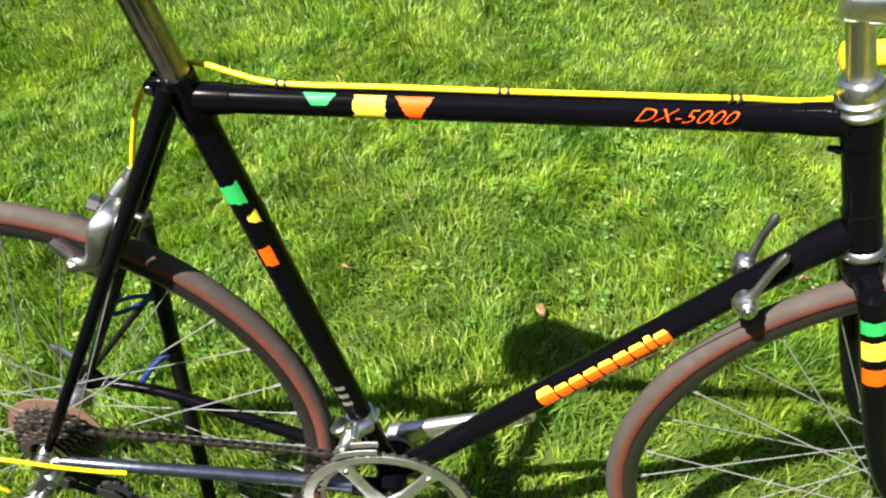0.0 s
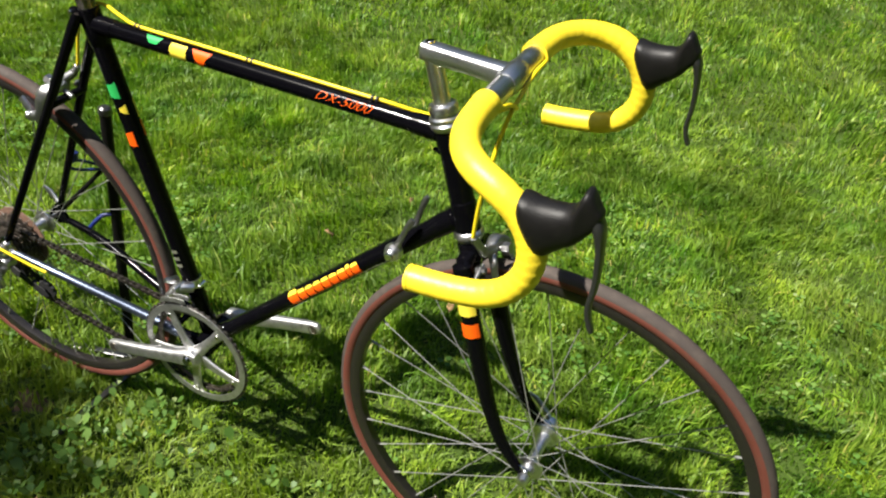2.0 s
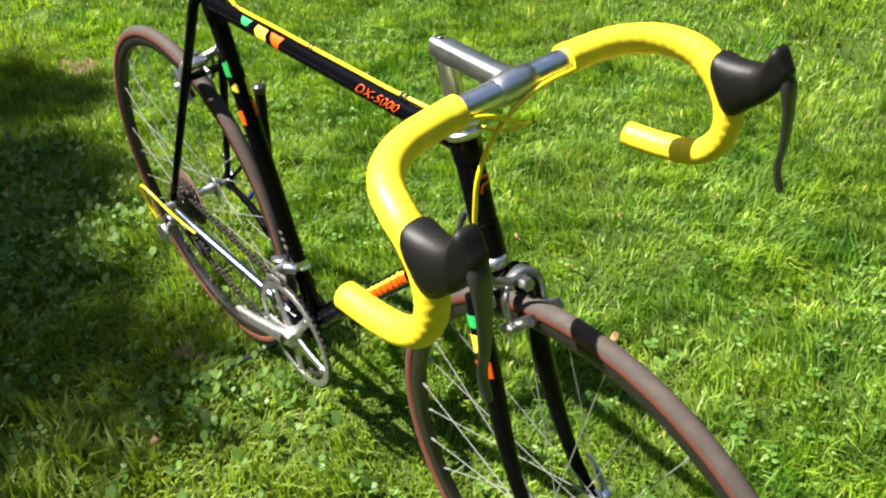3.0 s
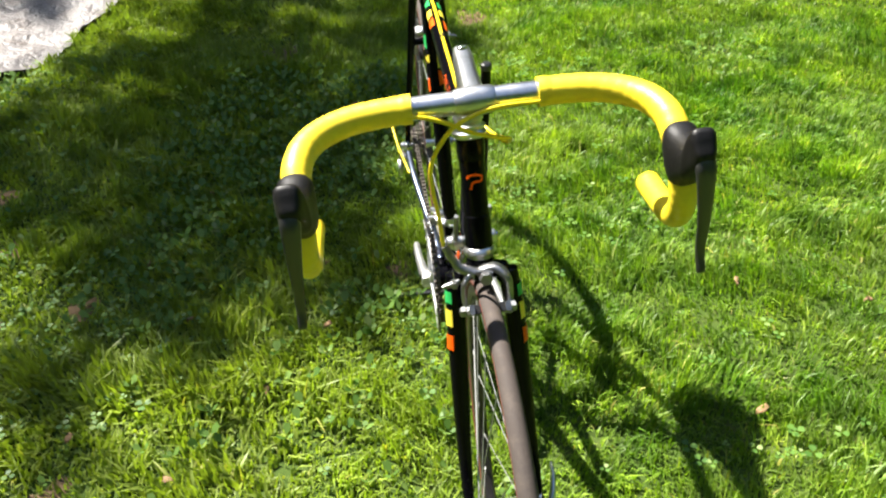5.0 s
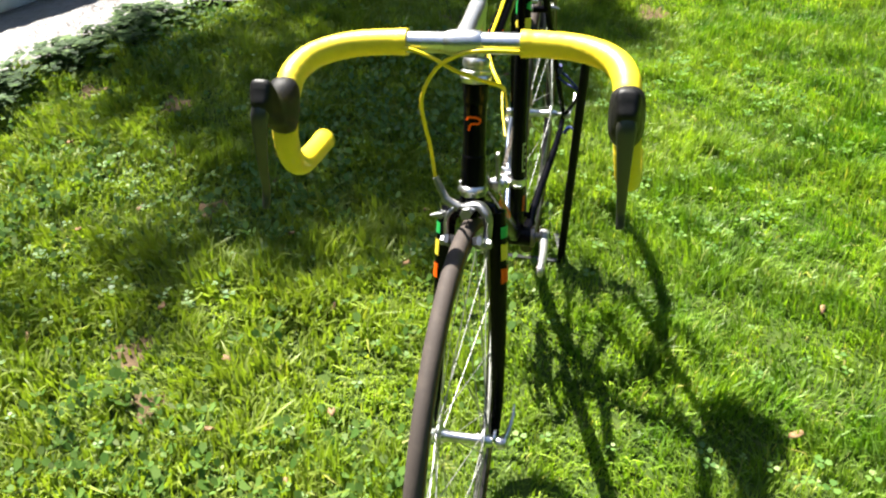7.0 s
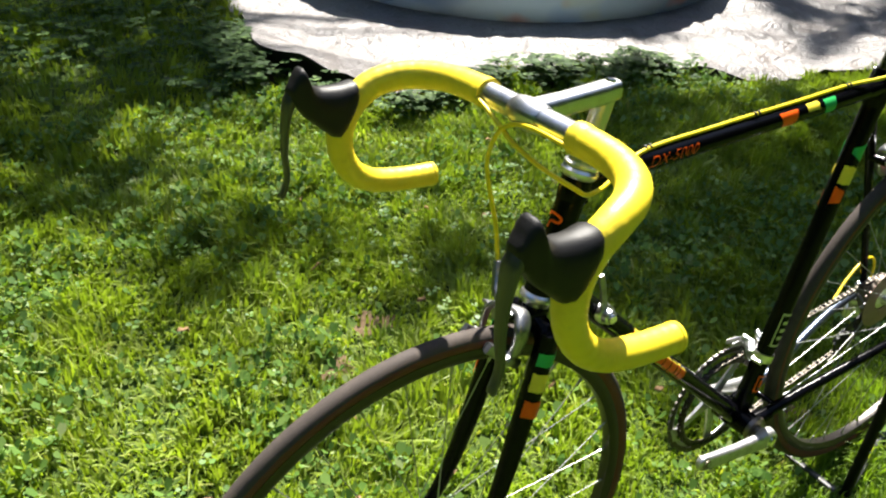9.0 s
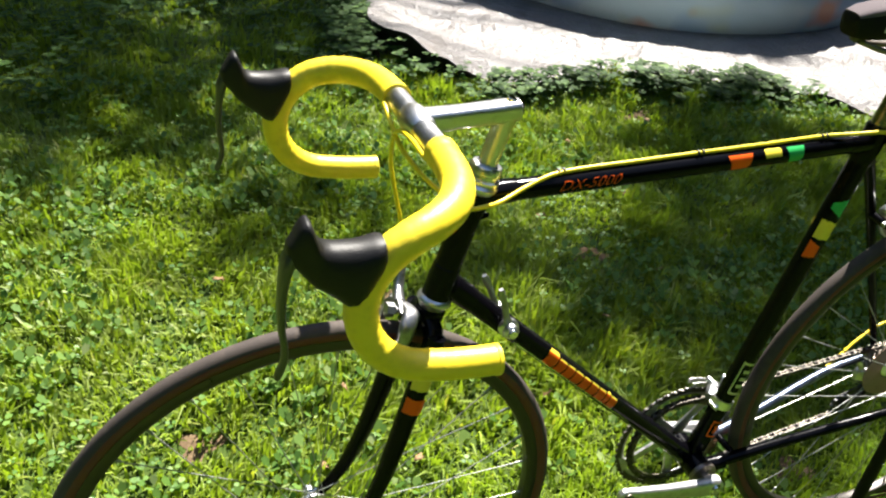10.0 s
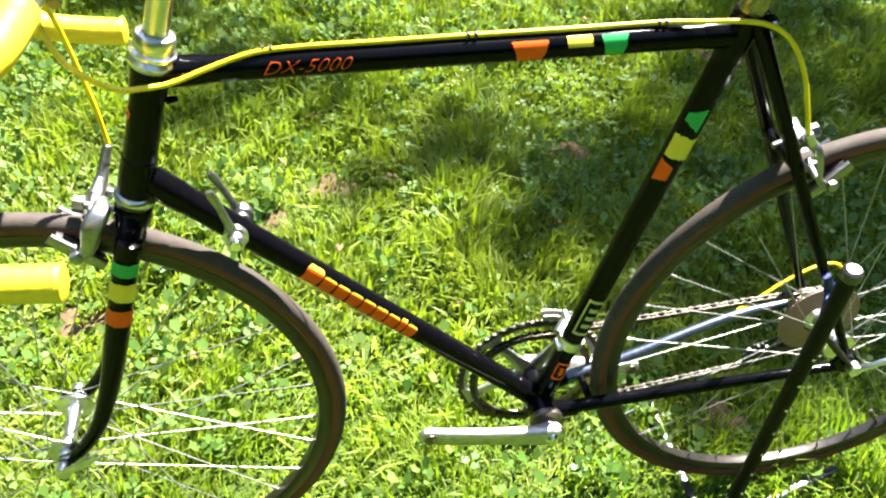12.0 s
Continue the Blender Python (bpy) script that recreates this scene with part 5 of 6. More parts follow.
def field(x, y, s, seed):
    """A smooth patchiness from 0 to 1."""
    r = np.random.default_rng(seed)
    v = 0
    for k in range(6):
        a, p, f = r.uniform(0, 6.28), r.uniform(0, 6.28), s * (1.0 + 0.45 * k)
        v = v + np.sin(f * (x * np.cos(a) + y * np.sin(a)) + p)
    return 1 / (1 + np.exp(-v * 0.9))


rng = np.random.default_rng(7)


def sow(count, x0, x1, y0, y1):
    x, y = rng.uniform(x0, x1, count), rng.uniform(y0, y1, count)
    keep = off_tarp(x, y) > -0.02
    return x[keep], y[keep]


def inset(x, y, box):
    """How far a place lies within a box."""
    return np.minimum(np.minimum(x - box[0], box[1] - x), np.minimum(y - box[2], box[3] - y))


def lawn_patch(name, count, box, label, tall=1.0, wide=1.0, inner=None):
    x, y = sow(count, *box)
    if inner:
        out = inset(x, y, inner) < rng.uniform(0, 0.8, len(x))
        x, y = x[out], y[out]
    fade = inset(x, y, box) > rng.uniform(0, 0.8, len(x))
    x, y = x[fade], y[fade]
    tuft = 0.45 * field(x, y, 5.0, 3) + 0.55 * field(x, y, 19.0, 4)
    keep = rng.uniform(0, 1, len(x)) < (0.42 + 0.78 * tuft) * (1.0 - 0.25 * np.clip((-0.1 - y) / 0.3, 0, 1))
    for bx, by, br in BARE:
        keep &= (np.hypot(x - bx, (y - by) * 1.3) > br) | (rng.uniform(0, 1, len(x)) < 0.22)
    x, y, tuft = x[keep], y[keep], tuft[keep]
    rank = 1.0 + 0.1 * np.clip((-0.1 - y) / 0.3, 0, 1)
    h = tall * (0.014 + 0.022 * rng.uniform(0, 1, len(x)) + 0.092 * rank * tuft ** 2 * rng.uniform(0.15, 1, len(x)))
    w = wide * rng.uniform(0.0026, 0.0058, len(x)) * (1.0 + 0.8 * np.clip((-0.1 - y) / 0.3, 0, 1))
    lean = np.clip(rng.normal(0.52, 0.30, len(x)) - 0.25 * tuft, 0.05, 1.5)
    return tagged(blades(name, x, y, h, w, lean, GRASS, rng), label, "grass", kind="stuff")


# worn spots where thatch and soil show: place and size
BARE = [(-1.39, -0.49, 0.10), (-0.44, -1.26, 0.07), (-1.73, 0.28, 0.10), (-0.45, -1.58, 0.06), (0.66, -0.82, 0.06), (0.09, -0.89, 0.05), (-0.19, -1.14, 0.05), (0.02, -0.11, 0.05), (1.16, -0.48, 0.05), (0.31, -2.29, 0.10), (0.80, -0.71, 0.05)]
NEAR, MIDDLE = (-2.5, 2.2, -2.4, 2.4), (-4.6, 3.6, -5.4, 5.6)
lawn_patch("grass", 640000, NEAR, "short sunlit green lawn grass, patchy and uncut", 0.9)
lawn_patch("outer_grass", 460000, MIDDLE, "bright green lawn grass farther off", 1.0, 1.7, NEAR)
lawn_patch("far_grass", 190000, (-13.0, 13.0, -13.0, 13.0), "bright green lawn grass farther off", 1.25, 3.4, MIDDLE)


def bare_spots():
    """Worn spots of earth, thin and uneven, just over the thatch."""
    co, faces, r = [], [], random.Random(9)
    for bx, by, br in BARE:
        i = len(co)
        co.append((bx, by, z_at(bx, by) + 0.006))
        for k in range(20):
            a = 2 * math.pi * k / 20
            d = br * (0.85 + 0.3 * math.sin(3 * a + bx * 9) + r.uniform(-0.15, 0.15))
            x, y = bx + d * math.cos(a), by + d * math.sin(a) / 1.3
            co.append((x, y, z_at(x, y) + 0.001))
        faces += [(i, i + 1 + k, i + 1 + (k + 1) % 20) for k in range(20)]
    me = bpy.data.meshes.new("bare_earth")
    me.from_pydata(co, [], faces)
    me.materials.append(EARTH)
    tagged(new("bare_earth", me), "worn spots of bare brown earth in the lawn", "earth", kind="stuff")


bare_spots()


def rosettes(name, spots, leaf_of, material, label, category):
    """Many small leaves in clumps as one mesh: rows of place, turn, size and lift."""
    co, faces = [], []
    for px, py, turn, size, lift in spots:
        pz = z_at(px, py)
        for k, (a, tilt, grow) in enumerate(leaf_of):
            aa = turn + a
            c, s = math.cos(aa), math.sin(aa)
            L, W = size * grow, size * grow * 0.42
            i = len(co)
            for u, v, w in ((0.12, 0, 0.0), (0.55, -W / L, 0.05), (0.95, -W * 0.6 / L, 0.0), (0.88, 0, 0.03), (0.95, W * 0.6 / L, 0.0), (0.55, W / L, 0.05)):
                co.append((px + L * (u * c - v * s), py + L * (u * s + v * c), pz + lift + L * (u * tilt + w)))
            faces.append((i, i + 1, i + 2, i + 3))
            faces.append((i, i + 3, i + 4, i + 5))
    me = bpy.data.meshes.new(name)
    me.from_pydata(co, [], faces)
    me.materials.append(material)
    me.polygons.foreach_set("use_smooth", [True] * len(me.polygons))
    return tagged(new(name, me), label, category, kind="stuff")


TREFOIL = [(0.0, 0.12, 1.0), (2.09, 0.12, 1.0), (4.19, 0.12, 1.0)]
IVY_LEAF = [(0.0, 0.15, 1.0), (1.25, 0.05, 0.8), (-1.25, 0.05, 0.8), (2.6, 0.1, 0.7)]


def clover_spots(count, box, seed, thresh, sizes, lifts, near_tarp=None):
    r = np.random.default_rng(seed)
    out = []
    while len(out) < count:
        x, y = r.uniform(box[0], box[1]), r.uniform(box[2], box[3])
        d = float(off_tarp(np.float64(x), np.float64(y)))
        if d < 0.0 or (near_tarp and d > near_tarp * r.uniform(0.2, 1.0)):
            continue
        if r.uniform() > (0.12 if float(field(np.float64(x), np.float64(y), 3.0, seed)) < thresh else 1.0):
            continue
        out.append((x, y, r.uniform(0, 6.28), r.uniform(*sizes), r.uniform(*lifts)))
    return out


rosettes("clover", clover_spots(1500, (-1.4, 1.9, -2.2, 1.4), 11, 0.62, (0.007, 0.019), (0.018, 0.045)), TREFOIL, WEED, "small clover leaves growing through the lawn", "clover")
ROSETTE = [(0.0, 0.9, 1.1), (1.9, 0.5, 0.7), (3.6, 1.2, 0.9)]
rosettes("lawn_weeds", clover_spots(3800, (-1.2, 1.9, -2.1, 0.05), 14, 0.58, (0.009, 0.024), (0.014, 0.046)), ROSETTE, LOW_WEED, "small broad-leaved weeds growing between the grass", "weeds")
rosettes("ground_ivy", clover_spots(1900, (-1.15, 1.6, -3.6, -1.0), 12, 0.45, (0.012, 0.036), (0.01, 0.095), 0.22), IVY_LEAF, IVY, "dark ground ivy along the edge of the sheet", "ivy")
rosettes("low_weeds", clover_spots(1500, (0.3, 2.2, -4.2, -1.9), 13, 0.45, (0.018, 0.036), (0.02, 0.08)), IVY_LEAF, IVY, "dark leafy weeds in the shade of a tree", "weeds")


def build_dry_leaf():
    bm = bmesh.new()
    mid = [bm.verts.new((u, 0, 0.004 * math.sin(u * 80))) for u in (0.0, 0.012, 0.026, 0.040)]
    up = [bm.verts.new((u, v, 0.006 + 0.003 * math.sin(u * 150))) for u, v in ((0.008, 0.008), (0.022, 0.012), (0.034, 0.007))]
    dn = [bm.verts.new((u, v, 0.007 + 0.003 * math.cos(u * 130))) for u, v in ((0.008, -0.007), (0.022, -0.011), (0.034, -0.006))]
    for row in (up, dn):
        bm.faces.new((mid[0], mid[1], row[0]))
        bm.faces.new((mid[1], mid[2], row[1], row[0]))
        bm.faces.new((mid[2], mid[3], row[2], row[1]))
    ob = part("dry_leaf", bm, DRY)
    m = ob.modifiers.new("thick", "SOLIDIFY")
    m.thickness = 0.0006
    return tagged(ob, "curled dry brown leaf lying on the grass", "leaf", "dry leaves on the lawn")


LEAVES = [(0.61, 0.62), (0.22, 0.70), (-0.42, -1.50), (0.66, -0.60), (-0.10, -1.42), (-1.70, 0.32), (0.30, 0.98), (1.05, -0.95), (0.20, -0.62), (-0.35, -0.62), (-0.9, -0.2), (1.15, 0.75), (0.42, -0.42), (0.75, -0.32), (0.15, -1.05), (0.30, -1.15), (0.68, -1.05), (0.52, -0.80), (0.86, -0.55), (-0.05, -0.75), (0.02, -0.30), (0.95, -0.35), (0.24, -0.28), (0.60, -1.35)]
lr = random.Random(5)
leaf = None
for lx, ly in LEAVES:
    m = Matrix.Translation((lx, ly, z_at(lx, ly) + 0.028)) @ Euler((lr.uniform(-0.3, 0.3), lr.uniform(-0.3, 0.3), lr.uniform(0, 6.28))).to_matrix().to_4x4() @ Matrix.Diagonal((lr.uniform(0.55, 0.95), lr.uniform(0.5, 0.9), 1.2, 1.0))
    if leaf is None:
        leaf = build_dry_leaf()
        leaf.matrix_basis = m
    else:
        copy_thing(leaf, m)


# ---- the sheet and the pool on it ----
def build_tarp():
    """A crumpled silver sheet with a lifted edge and a black underside."""
    na, nr = 360, 46
    co, faces, mats = [], [], []
    rr = np.random.default_rng(21)
    folds = [(rr.uniform(0, 6.28), rr.uniform(7, 34), rr.uniform(0, 6.28)) for _ in range(26)]

    def crumple(x, y):
        v = 0.0
        for a, f, p in folds:
            s = math.sin(f * (x * math.cos(a) + y * math.sin(a)) + p)
            v += (1 - abs(s)) ** 3 / f
        return v

    def fold(x, y):
        """A ridge where the sheet is folded over itself."""
        off = y + 1.62 + 0.15 * (x + 1.85) - 0.03 * math.sin(9 * x)
        return math.exp(-(off / 0.035) ** 2) * math.exp(-((x + 2.25) / 0.42) ** 4)

    for i in range(na):
        a = 360.0 * i / na
        R = float(tarp_radius(a))
        c, s = math.cos(radians(a)), math.sin(radians(a))
        for j in range(nr):
            r = R * (j / (nr - 1)) ** 0.7
            x, y = SHEET.x + r * c, SHEET.y + r * s
            e = max(0.0, 1 - (R - r) / 0.30)
            lift = 0.006 * e + 0.072 * e * math.exp(-((a - 29) / 10) ** 4) + 0.065 * e * math.exp(-((a - 128) / 5) ** 2)
            free = min(1.0, max(0.0, (math.hypot(x - POOL.x, y - POOL.y) - POOL_R) / 0.06))
            co.append((x, y, z_at(x, y) + 0.022 + lift + free * ((0.04 + 0.03 * min(1.0, max(0.0, (-1.2 - x) / 0.4))) * (crumple(x, y) - 0.25) + 0.035 * fold(x, y) + 0.014 * math.sin(5.1 * x + 3.0 * math.sin(2.3 * y)) * math.sin(4.3 * y + 1.0))))
        x, y = SHEET.x + (R - 0.05) * c, SHEET.y + (R - 0.05) * s
        co.append((x, y, z_at(x, y) - 0.01))
    w = nr + 1
    for i in range(na):
        k = (i + 1) % na
        for j in range(nr):
            faces.append((i * w + j, i * w + j + 1, k * w + j + 1, k * w + j))
            mats.append(1 if j == nr - 1 else 0)
    tarp = tagged(new("tarp"), "crumpled silver plastic tarp with black underside on grass", "tarp")
    for name, side, material in (("sheet", 0, TARP_TOP), ("underside", 1, TARP_UNDER)):
        me = bpy.data.meshes.new(name)
        some = [f for f, m in zip(faces, mats) if m == side]
        used = sorted({v for f in some for v in f})
        at = {v: i for i, v in enumerate(used)}
        me.from_pydata([co[v] for v in used], [], [[at[v] for v in f] for f in some])
        me.materials.append(material)
        me.polygons.foreach_set("use_smooth", [True] * len(some))
        piece = new(name, me)
        piece.parent = tarp
    return tarp


build_tarp()


def build_pool():
    base = Vector((POOL.x, POOL.y, z_at(POOL.x, POOL.y) + 0.022))
    pool = tagged(new("paddling_pool"), "round grey-blue vinyl garden pool on a tarp", "pool")
    up = Matrix.Translation(base) @ Matrix.Rotation(-0.05, 4, "X")
    bm = bmesh.new()
    prof = [(0.0, 0.0), (POOL_R - 0.03, 0.0), (POOL_R, 0.010)]
    prof += [(POOL_R + 0.045 * math.sin(math.pi * k / 16) ** 0.8 + 0.012 * k / 16, 0.010 + 0.270 * k / 16) for k in range(1, 16)]
    prof += [(POOL_R - 0.035, 0.280), (POOL_R - 0.045, 0.255), (POOL_R - 0.045, 0.03), (0.0, 0.03)]
    revolve(bm, prof, up, 120)
    part("pool_wall", bm, VINYL, pool, "glossy grey-blue vinyl wall with faint colour blots", 60)
    bm = bmesh.new()
    revolve(bm, [(POOL_R - 0.010 + 0.045 * math.cos(2 * math.pi * k / 14), 0.297 + 0.042 * math.sin(2 * math.pi * k / 14)) for k in range(14)], up, 120, True)
    part("pool_rim", bm, VINYL, pool, "inflated rim ring", 60)
    bm = bmesh.new()
    revolve(bm, [(0, 0.10), (POOL_R - 0.047, 0.10)], up, 96)
    part("pool_water", bm, WATER, pool, "clear still water")


WATER = mat("water", (0.10, 0.22, 0.26), 0.03, vary=0.05, scale=4, fine=12, bump=0.15)
build_pool()


# ---- the prop that holds the bicycle up ----
def build_prop():
    foot, top = Vector((0.106, 0.082, 0)), Vector((0.127, 0.112, 0.587))
    foot.z = z_at(foot.x, foot.y) - 0.004
    prop = tagged(new("prop_stand"), "black steel prop stand with blue straps holding the rear wheel", "bike stand")
    prop.location = foot
    way = (top - foot).normalized()
    L = lambda p: Vector(p) - foot
    bm = bmesh.new()
    rod(bm, L(foot), L(top), 0.0096, 0.0104, 22)
    pole = part("pole", bm, STAND, prop)
    bm = bmesh.new()
    revolve(bm, [(0, 0.006), (0.008, 0.006), (0.0115, 0.003), (0.0125, -0.006), (0.0112, -0.009)], along(L(top), L(top) + way), 22)
    part("pole_cap", bm, STAND_CAP, prop, "glossy black end cap")
    # Chrome studs added to stand for the row of pale holes along the pole.
    for k in range(7):
        p = L(foot.lerp(top, 0.22 + 0.09 * k)) + Vector((0, 0.0106, 0))
        bm = bmesh.new()
        revolve(bm, [(0, 0.0012), (0.0018, 0.0008), (0.0024, -0.001), (0, -0.001)], along(p, p + Vector((0.1, 1, 0.1))), 10)
        part("hole_stud", bm, CHROME, pole)
    drop = REAR + Vector((0.004, 0.066, 0.006))
    bm = bmesh.new()
    sweep(bm, [L(foot.lerp(top, 0.83)), L(foot.lerp(top, 0.83)).lerp(L(drop), 0.5) + Vector((0, 0.004, 0)), L(drop)], 0.0042, 12)
    part("strut", bm, STAND, prop)
    for a, e in ((Vector((0.136, 0.075)), Vector((0.147, -0.150))), LEG_BACK):
        bm = bmesh.new()
        line = [Vector((*a.lerp(e, k / 6), 0)) for k in range(7)]
        for q in line:
            q.z = z_at(q.x, q.y) + 0.022
        loft(bm, [(L(q), 0.0075, 0.0035, (e - a).orthogonal().normalized().to_3d()) for q in line], 14, 3.0)
        part("base_leg", bm, STAND_CAP, prop, "glossy black flat steel foot")
    bm = bmesh.new()
    sweep(bm, curve_points([L((0.117, 0.096, 0.372)), L((0.104, 0.084, 0.370)), L((0.092, 0.076, 0.358)), L((0.080, 0.070, 0.342))], 6), 0.0042, 10)
    part("strap", bm, BLUE, prop, "blue rubber strap")
    for f, a0 in ((0.80, 0.2),):
        c = foot.lerp(top, f)
        stay = (REAR + Vector((0.012, 0.0605, 0.018))).lerp(Vector((0.253, 0.0215, 0.811)), (c.z - 0.370 + 0.03) / 0.441)
        bm = bmesh.new()
        ring = []
        for k in range(25):
            u = 2 * math.pi * k / 24
            mid, half = (L(c) + L(stay)) / 2, (L(stay) - L(c)) / 2
            ring.append(mid + half * 1.05 * math.cos(u) + Vector((0.6, 0.7, 0.3)).normalized() * 0.012 * math.sin(u) + Vector((0, 0, 0.004 * math.sin(2 * u + a0))))
        sweep(bm, ring, 0.0028, 10)
        part("strap", bm, BLUE, prop, "blue rubber strap")
        bm = bmesh.new()
        loft(bm, [(L(stay) + Vector((-0.004, 0, 0)), 0.006, 0.006, (0, 1, 0)), (L(stay) + Vector((0.008, 0.004, 0.012)), 0.007, 0.007, (0, 1, 0)), (L(stay) + Vector((0.014, 0.004, 0.026)), 0.005, 0.005, (0, 1, 0))], 12)
        part("strap_knob", bm, BLUE, prop)


LEG_BACK = (Vector((0.100, 0.084)), Vector((-0.125, 0.018)))
STAND_CAP = mat("glossy_black_cap", (0.02, 0.02, 0.02), 0.3, vary=0.2, bump=0.05, spec=0.9)
build_prop()


# ---- the tree whose crown shades the lawn ----
def build_tree():
    base = Vector((2.8, -9.2, 0))
    base.z = z_at(base.x, base.y) - 0.05
    tree = tagged(new("shade_tree"), "broadleaf tree with a loose crown shading the lawn", "tree")
    tree.location = base
    r = random.Random(31)
    bm = bmesh.new()
    fork = Vector((-0.3, 0.9, 5.6))
    sweep(bm, curve_points([(0, 0, 0), (-0.04, 0.15, 1.9), (-0.12, 0.45, 3.8), fork], 6), lambda s: 0.28 - 0.10 * s + 0.09 * max(0, 0.15 - s) / 0.15, 18)
    trunk = part("trunk", bm, BARK, tree, "grey-brown furrowed trunk")
    co, faces = [], []
    for ground_x, ground_y, h, rx, ry, rz, count in CLUMPS:
        c = Vector((ground_x, ground_y, 0)) + SUN_SLOPE * h - base
        bm = bmesh.new()
        m1 = fork.lerp(c, 0.5) + Vector((r.uniform(-0.2, 0.2), r.uniform(-0.2, 0.2), 0.25))
        sweep(bm, curve_points([fork - Vector((0, 0, 0.3)), m1, c], 7), lambda s: 0.038 - 0.031 * s, 10)
        part("limb", bm, BARK, trunk)
        sprays = []
        while len(sprays) < max(4, count // 16):
            v = Vector((r.uniform(-1, 1), r.uniform(-1, 1), r.uniform(-1, 1)))
            if v.length < 1:
                sprays.append(c + Vector((v.x * rx, v.y * ry, v.z * rz)))
        for k in range(count):
            p = r.choice(sprays) + Vector((r.gauss(0, 0.09), r.gauss(0, 0.08), r.gauss(0, 0.05)))
            e = Euler((r.uniform(-0.9, 0.9), r.uniform(-0.9, 0.9), r.uniform(0, 6.28))).to_matrix()
            size = r.uniform(0.045, 0.10)
            i = len(co)
            for u, w, z in ((-1, 0, 0), (-0.2, -0.55, 0.08), (1, 0, -0.1), (-0.2, 0.55, 0.08)):
                co.append(p + e @ Vector((u * size, w * size, z * size)))
            faces.append((i, i + 1, i + 2, i + 3))
    me = bpy.data.meshes.new("crown")
    me.from_pydata([tuple(v) for v in co], [], faces)
    me.materials.append(TREE_LEAF)
    crown = new("crown", me)
    crown.parent = tree


# rows: where the middle of a clump's shade falls (x, y), its height, its half sizes, its leaves
CLUMPS = [(-1.52, -0.84, 9.6, 0.42, 0.30, 0.24, 220), (-0.98, -0.88, 9.5, 0.42, 0.45, 0.28, 310), (-0.45, -0.78, 9.4, 0.38, 0.40, 0.25, 290), (0.00, -0.60, 9.3, 0.28, 0.26, 0.20, 120), (-0.55, -0.38, 9.3, 0.42, 0.14, 0.18, 120), (-0.05, -0.36, 9.2, 0.24, 0.12, 0.15, 80), (-0.38, -0.22, 9.2, 0.34, 0.08, 0.12, 110), (-0.85, -0.22, 9.3, 0.25, 0.10, 0.12, 80),
          (0.02, -0.08, 9.2, 0.18, 0.06, 0.10, 16), (-1.25, -0.40, 9.4, 0.45, 0.20, 0.20, 220), (0.16, -0.92, 9.4, 0.18, 0.22, 0.20, 38), (-0.85, -1.32, 9.6, 0.40, 0.14, 0.20, 120), (-0.35, -1.26, 9.5, 0.26, 0.18, 0.20, 75), (-1.92, -0.36, 9.8, 0.35, 0.28, 0.26, 150), (-1.60, 0.04, 9.6, 0.32, 0.20, 0.20, 170), (-1.00, -0.10, 9.4, 0.30, 0.12, 0.20, 110),
          (0.75, -1.05, 9.2, 0.10, 0.30, 0.15, 14), (1.02, -1.12, 9.2, 0.14, 0.12, 0.12, 26), (0.45, -0.85, 9.3, 0.16, 0.14, 0.15, 20), (1.08, -1.72, 9.3, 0.14, 0.16, 0.20, 40), (0.62, -2.42, 9.3, 0.14, 0.22, 0.20, 80), (0.42, -2.85, 9.4, 0.16, 0.25, 0.20, 90), (1.50, -1.80, 9.3, 0.35, 0.26, 0.25, 120), (1.10, -2.15, 9.3, 0.46, 0.32, 0.30, 200), (0.75, -2.75, 9.4, 0.30, 0.35, 0.30, 170),
          (1.05, -3.0, 9.6, 0.65, 0.45, 0.4, 380), (1.95, -2.5, 9.4, 0.55, 0.5, 0.4, 330), (1.45, -2.45, 9.3, 0.4, 0.35, 0.3, 180), (0.50, -3.4, 9.6, 0.35, 0.30, 0.30, 150), 
          (1.9, -4.2, 9.9, 1.0, 0.8, 0.5, 620), (3.1, -3.5, 9.6, 0.9, 0.8, 0.5, 520), (3.2, -5.2, 9.9, 1.0, 0.9, 0.6, 560),
          (-2.35, -1.72, 9.9, 0.55, 0.25, 0.30, 210), (-1.50, -2.02, 9.8, 0.35, 0.18, 0.25, 75), (-2.85, -1.15, 9.9, 0.45, 0.38, 0.30, 220), (-3.4, -1.3, 10.2, 0.6, 0.6, 0.5, 240), (-2.30, -0.85, 9.8, 0.36, 0.28, 0.30, 110)]
build_tree()


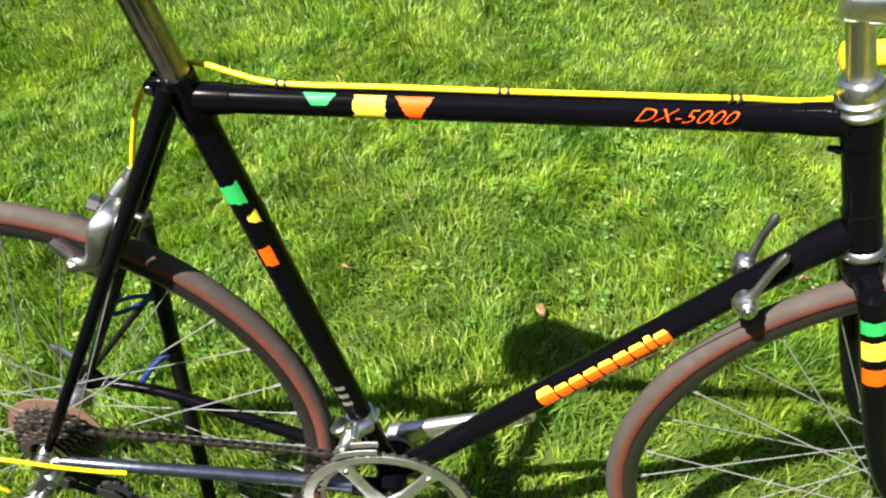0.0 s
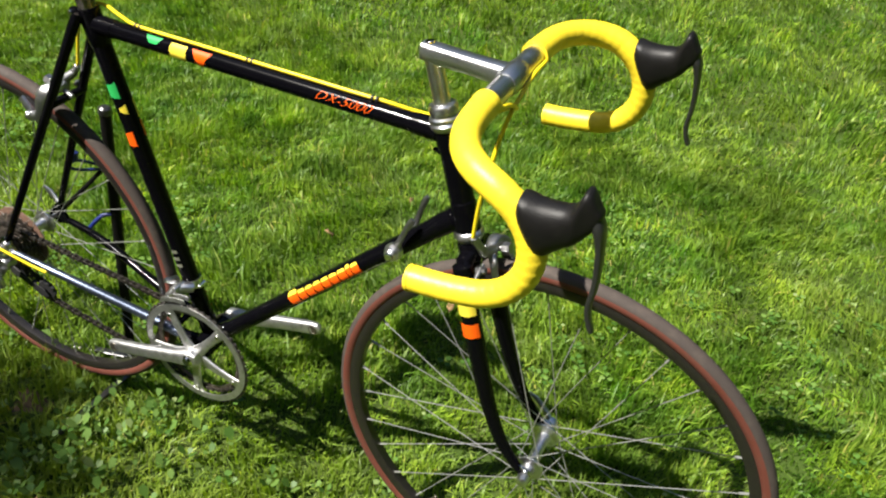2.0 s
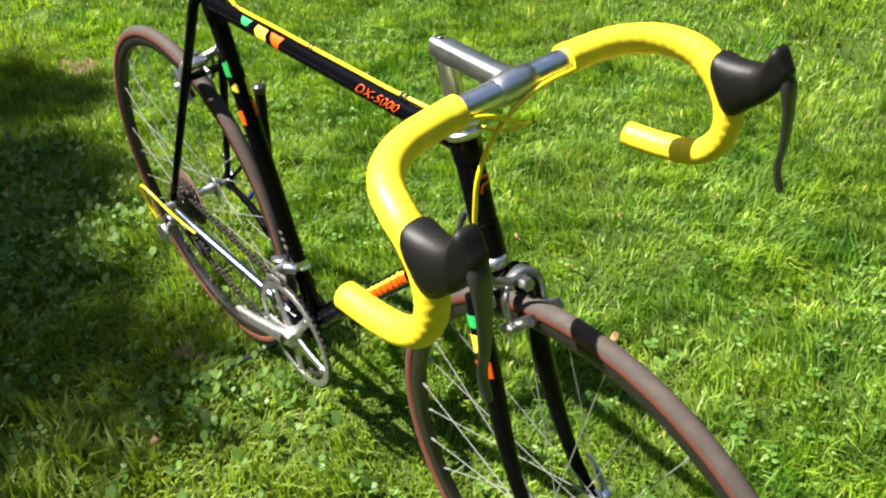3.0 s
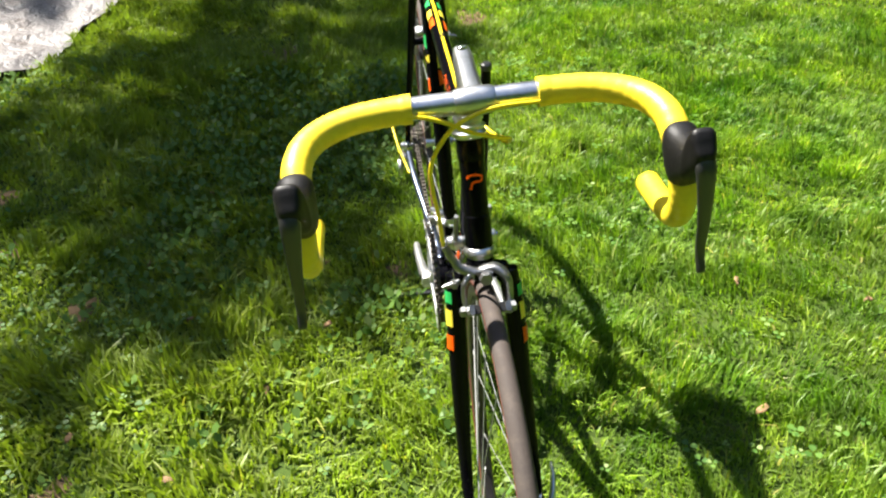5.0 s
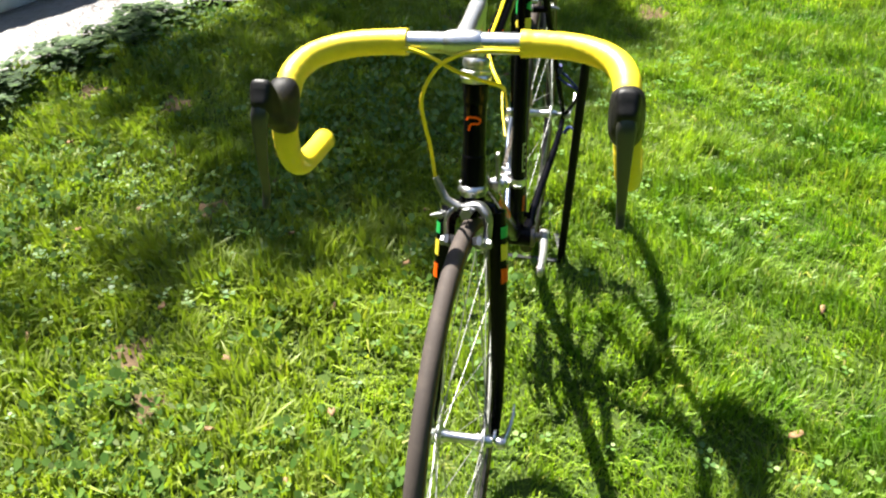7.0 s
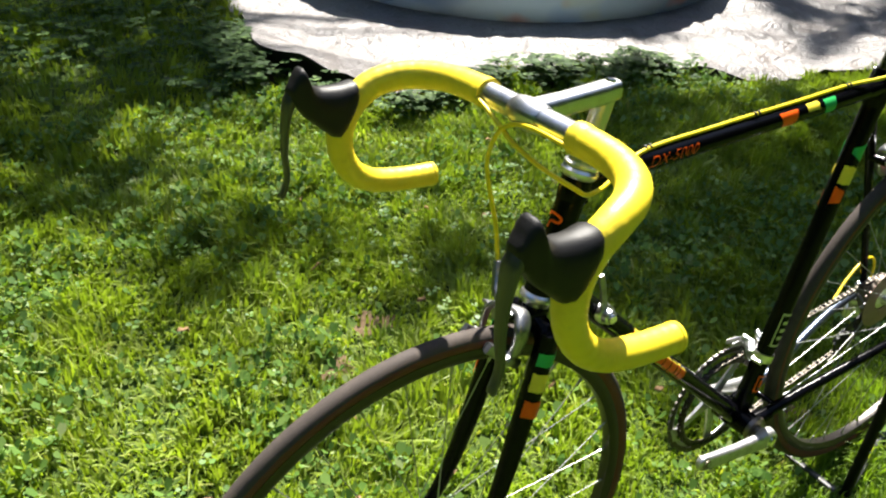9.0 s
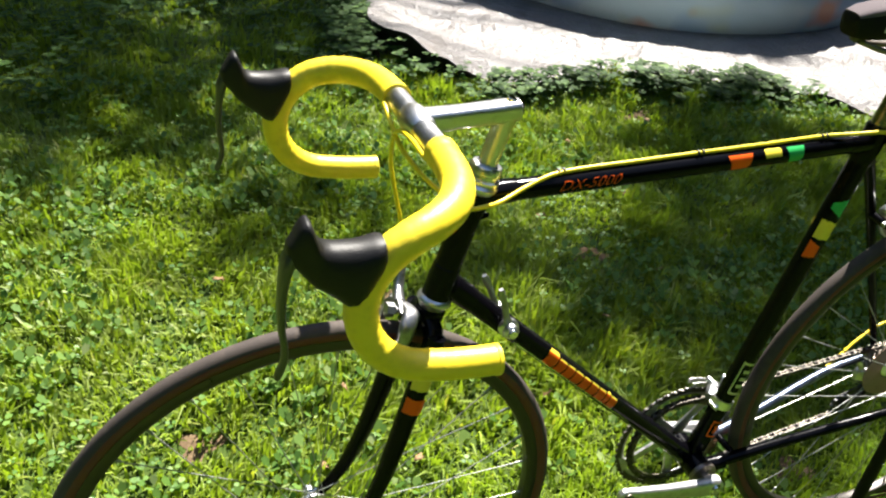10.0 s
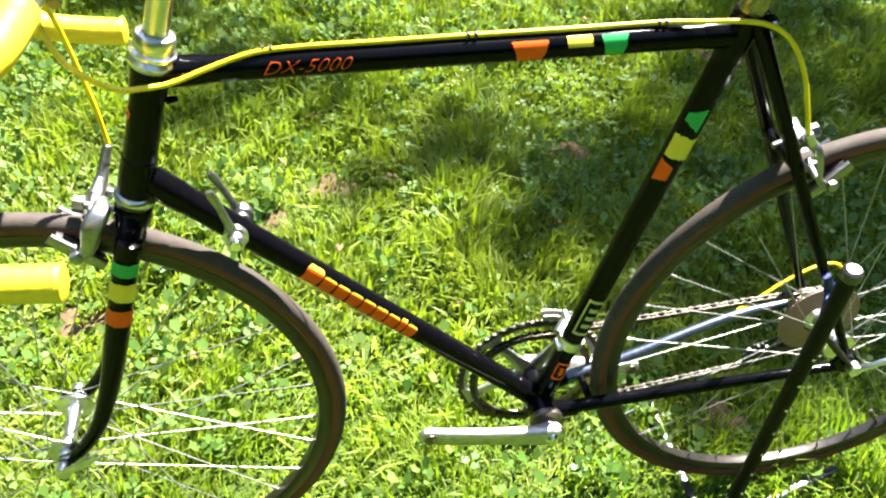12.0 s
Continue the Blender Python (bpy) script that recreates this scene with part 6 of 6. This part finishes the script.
# ---- unseen woods, added to block low sky and darken reflections ----
def build_unseen_woods():
    """An added, unseen ring of tall trees far round the lawn: an uneven leafy face on a bank of leaves."""
    r = np.random.default_rng(41)
    n = 46000
    a = r.uniform(0, 2 * np.pi, n)
    top = 11.6 + 1.4 * np.sin(5 * a + 1) + 1.1 * np.sin(13 * a) + 0.7 * np.sin(29 * a + 2)
    z = top * r.uniform(0, 1, n) ** 0.8
    d = 13.0 + 1.5 * np.sin(9 * a) + 1.2 * np.sin(23 * a + z) + r.uniform(0, 1.6, n) + 0.08 * z
    c = np.stack([d * np.cos(a), d * np.sin(a), z - 0.3], -1)
    size = r.uniform(0.18, 0.42, n)[:, None]
    u, v = r.normal(size=(n, 3)), r.normal(size=(n, 3))
    u /= np.linalg.norm(u, axis=1)[:, None]
    v -= u * (u * v).sum(1)[:, None]
    v /= np.linalg.norm(v, axis=1)[:, None]
    co = np.stack([c - u * size, c - v * size * 0.55, c + u * size, c + v * size * 0.55], 1).reshape(-1, 3)
    me = bpy.data.meshes.new("woods")
    me.from_pydata(co.tolist(), [], np.arange(n * 4).reshape(-1, 4).tolist())
    me.materials.append(TREE_LEAF)
    tagged(new("woods", me), "unseen green broadleaf woods added to block the low sky", "woods", kind="stuff")
    # an added ring behind the leaves, its dark colour painting the wood's inner shade
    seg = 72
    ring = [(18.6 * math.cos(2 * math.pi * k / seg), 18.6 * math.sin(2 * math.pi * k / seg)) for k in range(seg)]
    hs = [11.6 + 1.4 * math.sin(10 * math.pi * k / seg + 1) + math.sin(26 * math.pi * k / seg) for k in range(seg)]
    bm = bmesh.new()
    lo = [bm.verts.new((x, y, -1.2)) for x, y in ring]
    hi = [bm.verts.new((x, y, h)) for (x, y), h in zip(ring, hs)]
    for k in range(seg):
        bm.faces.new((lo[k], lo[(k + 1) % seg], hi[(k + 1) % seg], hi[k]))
    tagged(part("backdrop", bm, WOOD_SHADE), "unseen ring coloured dark as shade inside the woods", "backdrop", kind="structure")


WOOD_SHADE = mat("painted_wood_shade", (0.018, 0.030, 0.012), 1.0, vary=0.5, scale=1.5, fine=9, bump=0.0, spec=0.1)
build_unseen_woods()
